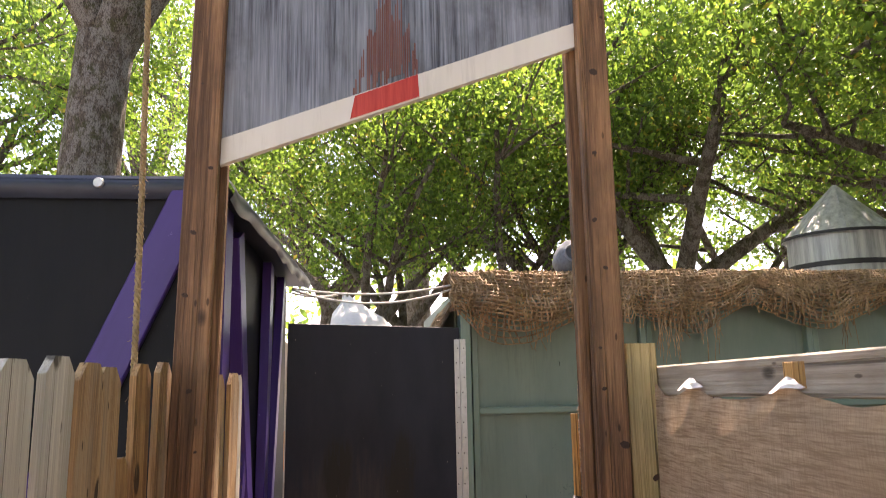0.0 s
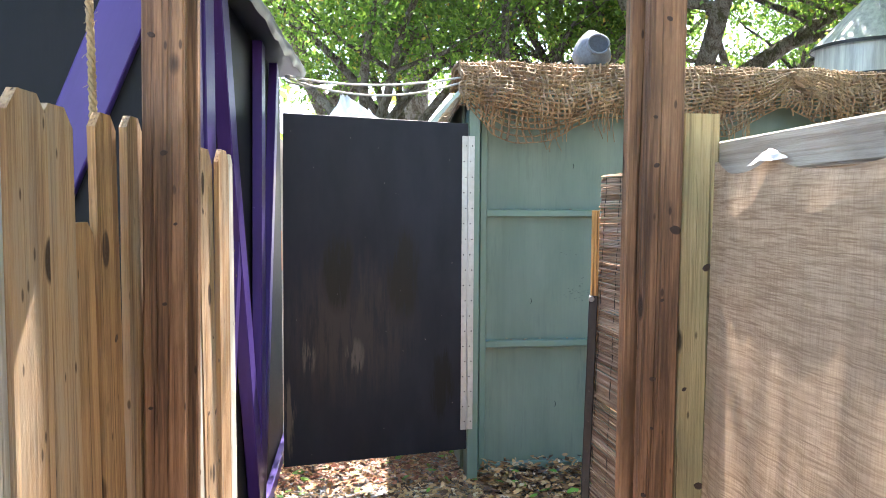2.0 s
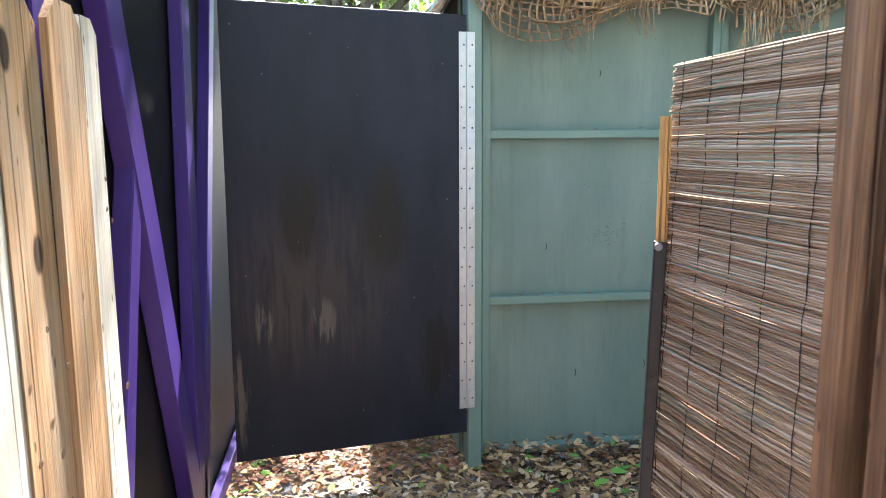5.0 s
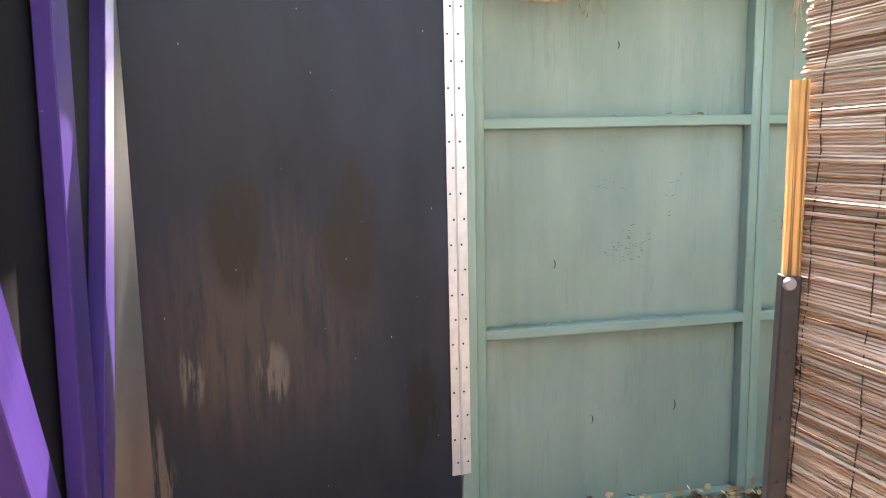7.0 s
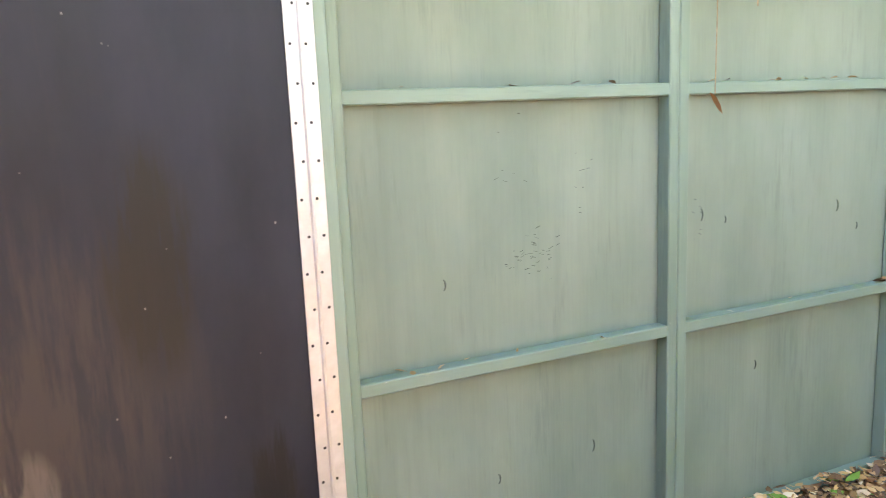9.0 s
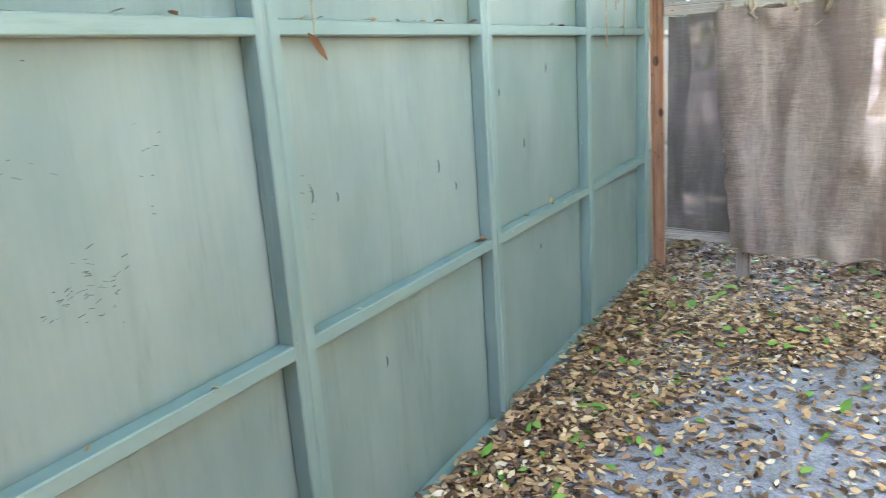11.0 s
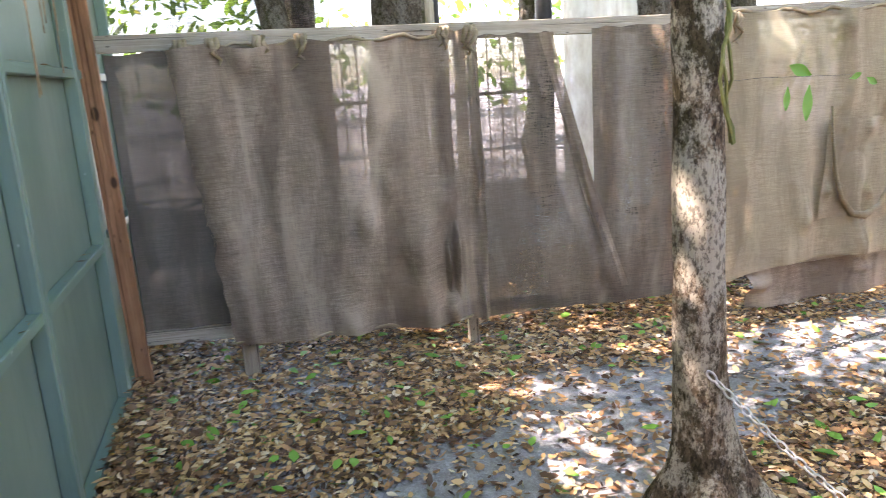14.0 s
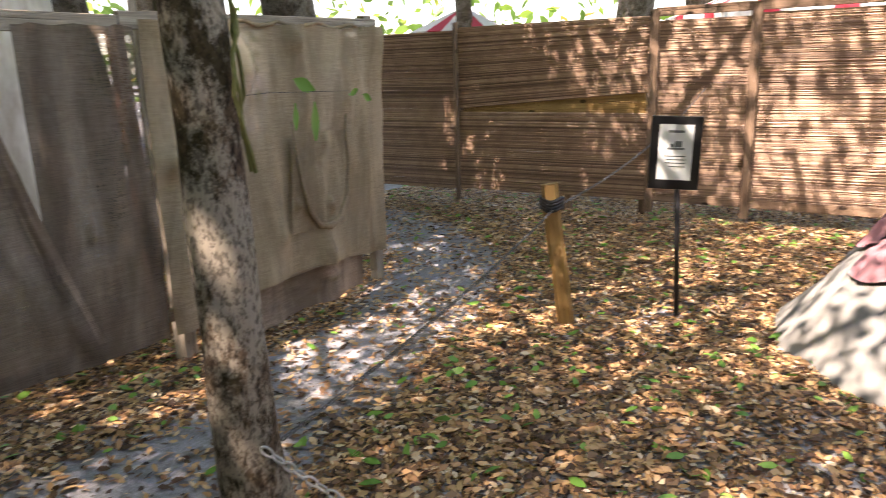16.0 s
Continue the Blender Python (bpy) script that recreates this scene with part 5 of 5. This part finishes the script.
# ---- leaves ----
def leaf_cards(name, spots, sizes, mat, parent=None, seed=0, flat=False, label=""):
    """Many small leaves, each a folded blade of six corners."""
    rng = np.random.default_rng(seed)
    n = len(spots)
    d = rng.normal(size=(n, 3))
    if flat:
        d[:, 2] *= 0.16
    else:
        d[:, 2] -= 0.5
    d /= np.linalg.norm(d, axis=1)[:, None]
    up = rng.normal(size=(n, 3)) * (0.33 if flat else 1.0)
    up[:, 2] += 1.0 if flat else 0.4
    s = np.cross(d, up)
    s /= np.linalg.norm(s, axis=1)[:, None] + 1e-9
    nn = np.cross(s, d)
    L = np.asarray(sizes)[:, None]
    W = L * rng.uniform(0.17, 0.26, (n, 1))
    curl = L * rng.uniform(-0.22, 0.22, (n, 1)) if flat else L * rng.uniform(-0.08, 0.08, (n, 1))
    c = np.asarray(spots)
    cols = [c - d * L * 0.5, c - d * L * 0.18 - s * W + nn * curl * 0.6, c - d * L * 0.18 + s * W + nn * curl * 0.6,
            c + d * L * 0.2 - s * W * 0.8 + nn * curl * 0.5, c + d * L * 0.2 + s * W * 0.8 + nn * curl * 0.5, c + d * L * 0.5 + nn * curl * 0.2]
    co = np.stack(cols, 1).reshape(-1, 3)
    base = np.arange(n)[:, None] * 6
    quads = np.stack([base[:, 0] + 1, base[:, 0] + 2, base[:, 0] + 4, base[:, 0] + 3], 1)
    t1 = np.stack([base[:, 0], base[:, 0] + 2, base[:, 0] + 1], 1)
    t2 = np.stack([base[:, 0] + 3, base[:, 0] + 4, base[:, 0] + 5], 1)
    me = bpy.data.meshes.new(name)
    me.vertices.add(n * 6)
    me.vertices.foreach_set("co", co.astype(np.float32).ravel())
    loops = np.concatenate([quads, t1, t2], 1).ravel()
    me.loops.add(len(loops))
    me.loops.foreach_set("vertex_index", loops.astype(np.int32))
    starts = (np.arange(n)[:, None] * 10 + np.array([0, 4, 7])[None]).ravel()
    me.polygons.add(n * 3)
    me.polygons.foreach_set("loop_start", starts.astype(np.int32))
    me.update(calc_edges=True)
    me.validate()
    return hang(name, me, mat, parent, label)


def tree_model(name, seed, height, spread, fork, radius, leaves, leaf_size, lean=0.0):
    """A forked oak at the origin: tapered trunk, limbs, boughs, clumped leaves."""
    rnd = random.Random(seed)
    t = thing(name, (0, 0, 0), "tall leafy oak with a forked grey-brown trunk", "tree", "wood around the yard")
    bm = bmesh.new()
    tips = []

    def limb(p, d, length, r, depth):
        pts, rad, n = [p], [r], 7
        q, dd = p.copy(), d.normalized()
        for k in range(n):
            dd = (dd + Vector((rnd.uniform(-1, 1), rnd.uniform(-1, 1), rnd.uniform(-0.55, 0.75))) * (0.16 + 0.06 * depth)).normalized()
            q = q + dd * length / n
            pts.append(q.copy())
            rad.append(r * (1 - 0.62 * (k + 1) / n))
        add_tube(bm, pts, rad, 9 if depth == 0 else 6 if depth == 1 else 4, False)
        if depth >= 1:
            for k in range(2, n + 1):
                tips.append((pts[k], 0.45 + 0.25 * (3 - depth)))
        if depth < 3:
            for k in range(3 if depth else 5):
                i = rnd.randint(2 if depth else 3, n)
                a = rnd.uniform(0, math.tau)
                side = Vector((math.cos(a), math.sin(a), rnd.uniform(-0.25, 0.75)))
                limb(pts[i], (dd * 0.45 + side).normalized(), length * rnd.uniform(0.45, 0.7), rad[i] * 0.62, depth + 1)

    foot = [(Vector((0, 0, -0.1)), radius * 1.5), (Vector((0, 0, 0.3)), radius * 1.08)]
    pts, rad = [f[0] for f in foot], [f[1] for f in foot]
    for k in range(1, 8):
        z = fork * k / 7
        pts.append(Vector((lean * z + 0.05 * math.sin(k + seed), 0.06 * math.sin(k * 1.4 + seed), 0.3 + z)))
        rad.append(radius * (1 - 0.22 * k / 7))
    add_tube(bm, pts, rad, 14, False)
    top = pts[-1]
    for k in range(4):
        a = k * math.tau / 4 + rnd.uniform(-0.5, 0.5)
        limb(top - Vector((0, 0, rnd.uniform(0, 0.5))), Vector((math.cos(a) * spread, math.sin(a) * spread, rnd.uniform(0.7, 1.5))), (height - fork) * rnd.uniform(0.6, 0.85), radius * 0.6, 0)
    for v in bm.verts:
        v.co += Vector((nz(v.co.x, v.co.y, v.co.z, 4), nz(v.co.y, v.co.z, v.co.x, 4), 0)) * radius * 0.09
    part("trunk", bm, M_BARK, t, "rough bark trunk and limbs", smooth=True)
    rng = np.random.default_rng(seed)
    pick = rng.integers(0, len(tips), leaves)
    centre = np.array([tuple(tips[i][0]) for i in range(len(tips))])
    size = np.array([tips[i][1] for i in range(len(tips))])
    dense = rng.random(len(tips)) ** 1.5
    pick = rng.choice(len(tips), leaves, p=dense / dense.sum())
    spots = centre[pick] + rng.normal(size=(leaves, 3)) * size[pick][:, None] * np.array([0.5, 0.5, 0.36])
    keep = spots[:, 2] > 1.6
    spots = spots[keep]
    tagged(crown_leaves("crown", spots, rng.uniform(0.7, 1.3, len(spots)) * leaf_size, M_LEAF, t, seed, "clumped green oak leaves"), kind="stuff")
    return t


def stand(model, x, y, turn, size):
    return copy_thing(model, pose(x, y, 0, 0, 0, turn) @ Matrix.Diagonal((size, size, size, 1)))


oak = tree_model("oak_tree", 3, 9.5, 0.9, 3.2, 0.30, 30000, 0.10)
oak.matrix_basis = pose(5.0, 7.8, 0, 0, 0, 20)
slim = tree_model("slender_oak_tree", 7, 8.5, 0.75, 2.6, 0.17, 26000, 0.092, 0.05)
slim.matrix_basis = pose(2.0, 8.6, 0, 0, 0, 75)
big = tree_model("old_oak_tree", 12, 12.5, 0.8, 5.6, 0.40, 32000, 0.10, 0.02)
big.matrix_basis = pose(-3.85, 3.5, 0, 0, 0, 10)
# oaks at (9.0, 3.2) and (6.9, 0.9) are added to shade the yard
for model, places in (
    (oak, ((10.6, 6.5, 200, 1.0), (-1.5, 13.0, 140, 1.15), (7.4, -2.1, 250, 0.95), (14.5, 12.0, 90, 1.2), (-9.0, 9.0, 310, 1.1), (12.0, -9.0, 45, 1.1), (4.5, -13.5, 170, 1.0), (-6.5, -9.0, 20, 1.1), (9.0, 3.2, 160, 1.0), (6.9, 0.9, 300, 1.0), (8.2, -5.0, 30, 1.1), (6.9, -6.6, 100, 1.0))),
    (slim, ((0.2, 10.2, 150, 1.0), (3.6, 10.8, 260, 1.1), (-0.8, 7.6, 330, 0.9), (7.6, 10.5, 40, 1.1), (8.6, -13.0, 120, 1.1), (9.8, -4.4, 10, 1.0), (13.0, 2.0, 300, 1.1), (1.5, -15.0, 220, 1.15), (8.6, 0.6, 60, 0.95), (7.6, -5.6, 200, 0.95), (8.0, -1.2, 80, 0.95), (2.9, 9.3, 20, 1.12))),
    (big, ((6.5, 15.5, 130, 1.1), (-7.0, 16.5, 220, 1.2), (17.0, -2.0, 330, 1.15), (6.8, -17.5, 280, 1.1), (15.0, 20.0, 60, 1.3), (1.0, 19.5, 340, 1.25), (-13.0, 2.0, 100, 1.2)))):
    for place in places:
        stand(model, *place)

# distant wood closing the view
rng = np.random.default_rng(77)
ang = rng.uniform(0, math.tau, 36000)
rad = 27 + 9 * rng.random(36000)
hgt = 0.3 + 12 * rng.random(36000) ** 0.85
gap = np.sin(ang * 23) * np.cos(ang * 9 + hgt * 0.9) + rng.normal(size=36000) * 0.5
spots = np.stack([2 + rad * np.cos(ang), rad * np.sin(ang), hgt], 1)[gap > -0.35]
wood_far = leaf_cards("distant_wood", spots, rng.uniform(0.35, 0.75, len(spots)), M_LEAF, seed=5)
tagged(wood_far, "distant green wood beyond the yard", "wood", kind="stuff")


# ---- leaf litter ----
def litter_amount(x, y):
    path = [(-0.8, -2.6), (0.2, -1.3), (1.6, -0.98), (3.0, -1.08), (3.8, -2.4), (4.05, -4.4), (4.7, -6.0), (6.2, -7.0)]
    best = 9.0
    for (ax, ay), (bx, by) in zip(path, path[1:]):
        t = max(0.0, min(1.0, ((x - ax) * (bx - ax) + (y - ay) * (by - ay)) / ((bx - ax) ** 2 + (by - ay) ** 2)))
        best = min(best, math.hypot(x - ax - t * (bx - ax), y - ay - t * (by - ay)))
    bare = (0.44 if y > -2.2 else 0.34) + 0.2 * nz(x, y, 2, 1.7)
    edge = max(0.0, min(1.0, (best - bare) / 0.24))
    amount = 0.19 + 0.81 * edge
    if y > -0.36 - 0.14 * nz(x, 1, 1, 2.2) and x > -0.1:
        amount = 1.4
    return amount * (0.72 + 0.5 * nz(x, y, 6, 1.1))


rnd = random.Random(31)
spots, sizes, fresh = [], [], []
tries = 0
while len(spots) < 210000 and tries < 470000:
    tries += 1
    x, y = rnd.uniform(-1.3, 7.0), rnd.uniform(-9.4, 1.2)
    if y > 0.0 and x > -0.1:
        continue
    if x < 0.35 and y < -1.5 and rnd.random() < 0.5:
        continue
    if rnd.random() > litter_amount(x, y):
        continue
    heap = 0.085 * max(0.0, 1 - (-y) / 0.36) if x > 0 and y < 0 else 0.0
    z = ground_z(x, y) + 0.006 + rnd.random() * (0.016 + heap)
    if rnd.random() < 0.012:
        fresh.append((x, y, z + 0.008))
    else:
        spots.append((x, y, z))
        sizes.append(rnd.uniform(0.026, 0.066))
# dark leaf scraps: shade in the gaps between fallen leaves, put into colour
gap_spots, gap_sizes = [], []
for k in range(90000):
    x, y = rnd.uniform(-1.2, 6.0), rnd.uniform(-8.2, 0.0)
    if rnd.random() > litter_amount(x, y) ** 1.6:
        continue
    gap_spots.append((x, y, ground_z(x, y) + 0.003 + rnd.random() * 0.006))
    gap_sizes.append(rnd.uniform(0.014, 0.048))
leaf_mould = leaf_cards("leaf_mould", np.array(gap_spots), np.array(gap_sizes), leaf_mat("dark_gap_leaf", [(0.0, (0.018, 0.011, 0.008)), (0.6, (0.055, 0.034, 0.022)), (1.0, (0.14, 0.085, 0.05))], 0.05), seed=47, flat=True)
tagged(leaf_mould, "dark leaf scraps deepening the shaded gaps under the fallen leaves", "leaf litter", kind="stuff")
litter = leaf_cards("fallen_leaves", np.array(spots), np.array(sizes), M_LITTER, seed=41, flat=True)
tagged(litter, "brown fallen oak leaves strewn over the sand", "leaf litter", kind="stuff")
fr = leaf_cards("fallen_green_leaves", np.array(fresh), np.array([rnd.uniform(0.05, 0.10) for _ in fresh]), M_FRESH, seed=42, flat=True)
tagged(fr, "fresh green leaves fallen among brown ones", "leaf litter", kind="stuff")
chips = np.array([(rnd.uniform(-1.3, -0.12), rnd.uniform(-0.15, 2.4), 0.01 + 0.015 * rnd.random()) for _ in range(3500)])
mulch = leaf_cards("red_mulch", chips, np.array([rnd.uniform(0.02, 0.055) for _ in chips]), leaf_mat("red_mulch_chip", [(0.0, (0.16, 0.05, 0.03)), (1.0, (0.38, 0.16, 0.09))], 0.05), seed=44, flat=True)
tagged(mulch, "reddish bark mulch scattered behind the black door", "mulch", kind="stuff")
rail_spots = [(rnd.uniform(0.1, 4.7), rnd.uniform(0.008, 0.05), z) for z in (0.859, 1.692) for _ in range(34)]
rail_leaves = leaf_cards("leaves_on_rails", np.array(rail_spots), np.array([rnd.uniform(0.02, 0.055) for _ in rail_spots]), M_LITTER, seed=43, flat=True)
tagged(rail_leaves, "small dead leaves lying on the green wall's rails", "leaf litter", kind="stuff")
hang_leaf = leaf_cards("hanging_dead_leaf", np.array([(1.287, -0.078, 1.612)]), np.array([0.085]), plain("dead_leaf_orange", (0.42, 0.19, 0.08), 0.7), seed=2)
tagged(hang_leaf, "dry orange leaf caught on a hanging string", "leaf")


# ---- sprig by the slim tree ----
sprig = thing("leafy_sprig", (3.08, -2.25, 1.5), "thin twig with a few bright green leaves", "twig")
part("twig", tube_bm([(3.06, -2.2, 1.47), (3.09, -2.4, 1.475), (3.08, -2.75, 1.465)], 0.0011, 5), M_BARK, sprig)
for p, d, s in (((3.10, -2.56, 1.49), (0.1, 0.5, 0.25), 0.085), ((3.09, -2.585, 1.38), (0, 0.05, -1), 0.12), ((3.09, -2.50, 1.40), (0, 0.05, -1), 0.08), ((3.08, -2.77, 1.46), (0, -0.6, 0.2), 0.05), ((3.08, -2.84, 1.44), (0, -0.6, -0.3), 0.05)):
    p, d = Vector(p), Vector(d).normalized()
    side = d.cross(Vector((1, 0.3, 0.2))).normalized()
    bm = sheet_bm(6, 2, lambda u, v: p + d * (u - 0.5) * s + side * (v - 0.5) * s * 0.5 * math.sin(max(0.05, u) * 3.0) + Vector((-0.01 * abs(v - 0.5), 0, 0)))
    part("leaf", bm, M_FRESH, sprig, smooth=True)


# ---- grey mound with pink cloth ----
def mound():
    m = thing("canvas_mound", (0.95, -5.35, 0), "grey crumpled canvas mound with dusty pink cloth draped on it", "canvas prop")
    grey = plain("dusty_canvas", (0.27, 0.265, 0.245), 0.9, 0, 0.45, 9, 0.7)

    def f(u, v):
        a = u * math.tau
        r = 1.12 * (1 - v) * (1 + 0.05 * nz(math.cos(a), math.sin(a), v, 2.5))
        fold = 0.05 * nz(math.cos(a) * 2, math.sin(a) * 2, v * 3, 1.6) + 0.015 * nz(math.cos(a) * 6, math.sin(a) * 6, v * 9, 1.6)
        return (0.95 + (r + fold) * math.cos(a), -5.35 + (r + fold) * math.sin(a), 1.25 * v ** 0.9 - 0.02)
    part("canvas", sheet_bm(96, 40, f), grey, m, smooth=True)
    pink = plain("dusty_pink_cloth", (0.42, 0.20, 0.22), 0.85, 0, 0.4, 14, 0.5)
    for a0, v0, w, h in ((0.55, 0.42, 0.5, 0.22), (0.05, 0.5, 0.4, 0.25), (1.0, 0.62, 0.5, 0.18)):
        def g(u, v):
            a, vv = a0 + (u - 0.5) * w, v0 + (v - 0.5) * h * (0.6 + 0.4 * math.sin(u * math.pi))
            p = Vector(f(a / math.tau % 1.0, vv))
            return p + Vector((math.cos(a), math.sin(a), 0.5)) * (0.02 + 0.035 * abs(nz(u * 4, v * 4, a0, 1)) + 0.02 * math.sin(u * 3.1) * math.sin(v * 3.1))
        part("pink_cloth", sheet_bm(30, 18, g), pink, m, "dusty pink crumpled cloth", smooth=True)
    return m


mound()

# ---- what shows beyond the burlap and bamboo fences ----
sheet = part("hanging_sheet", sheet_bm(40, 30, lambda u, v: (6.62 + 0.06 * math.sin(u * 9) + 0.05 * nz(u * 4, v * 2, 0, 1), -3.3 - 0.85 * u + 0.25 * (1 - v) * u, 2.7 - 2.35 * v)), M_SHEET, smooth=True)
tagged(sheet, "white cloth sheet hung up behind the burlap", "cloth")
part("hanging_line", tube_bm([(6.62, -2.2, 2.72), (6.62, -4.6, 2.72)], 0.012, 5), M_ROPE, sheet)
for y in (-2.2, -4.6):
    part("pole", tube_bm([(6.62, y, 0), (6.62, y, 2.75)], 0.035, 8), M_GREYWOOD, sheet)
for x, y in ((8.4, -3.9), (9.2, -2.9), (8.9, -5.6)):
    tagged(part("black_pole", tube_bm([(x, y, 0), (x, y, 4.5)], 0.09, 12), M_DARKSTEEL, smooth=True), "tall black steel pole behind the fence", "pole", "poles behind the fence")
railing = thing("railing", (9.0, -4.0, 0), "dark steel railing behind the burlap fence", "railing")
for z in (1.35, 2.05):
    part("rail", tube_bm([(8.6, -1.6, z), (9.3, -7.0, z)], 0.018, 6), M_DARKSTEEL, railing)
for k in range(34):
    t = k / 33
    part("bar", tube_bm([(8.6 + 0.7 * t, -1.6 - 5.4 * t, 0.2), (8.6 + 0.7 * t, -1.6 - 5.4 * t, 2.05)], 0.009, 5), M_DARKSTEEL, railing)
shade_net = part("shade_net", sheet_bm(50, 14, lambda u, v: (7.6 + 0.5 * u, 0.7 - 2.3 * u, 3.0 - 1.35 * v + 0.15 * math.sin(u * 5) + 0.04 * nz(u * 8, v * 4, 0, 1))), burlap_mat("black_shade_net", (0.02, 0.02, 0.025), (0.012, 0.012, 0.015), 0.9), smooth=True)
tagged(shade_net, "black shade netting strung between trees", "netting")


def canopy_tent(x, y, turn, w, peak):
    c = thing("canopy_tent", (x, y, 0), "white pop-up canopy tent with red stripes", "tent", "canopy tents")
    m = pose(x, y, 0, 0, 0, turn)
    red = plain("red_fabric", (0.55, 0.04, 0.06), 0.8)
    for k in range(4):
        a = Matrix.Rotation(k * math.pi / 2, 4, "Z")
        for j in range(6):
            bm = bmesh.new()
            u0, u1 = j / 6, (j + 1) / 6
            e = [Vector((-w + 2 * w * u, -w, 2.15)) for u in (u0, u1)]
            tp = Vector((0, 0, peak))
            fc = [bm.verts.new(q) for q in (e[0], e[1], tp)]
            vl = [bm.verts.new(q - Vector((0, 0, 0.25))) for q in e]
            bm.faces.new(fc)
            bm.faces.new((fc[1], fc[0], vl[0], vl[1]))
            part("roof_stripe", bm, red if j in (1, 4) else M_WHITECLOTH, c, "", m @ a)
        part("leg", tube_bm([(-w, -w, 0), (-w, -w, 2.15)], 0.02, 6), M_STEEL, c, "", m @ a)
    return c


canopy_tent(9.0, -13.8, 20, 0.85, 2.62)
canopy_tent(3.4, -13.0, 35, 1.1, 2.6)
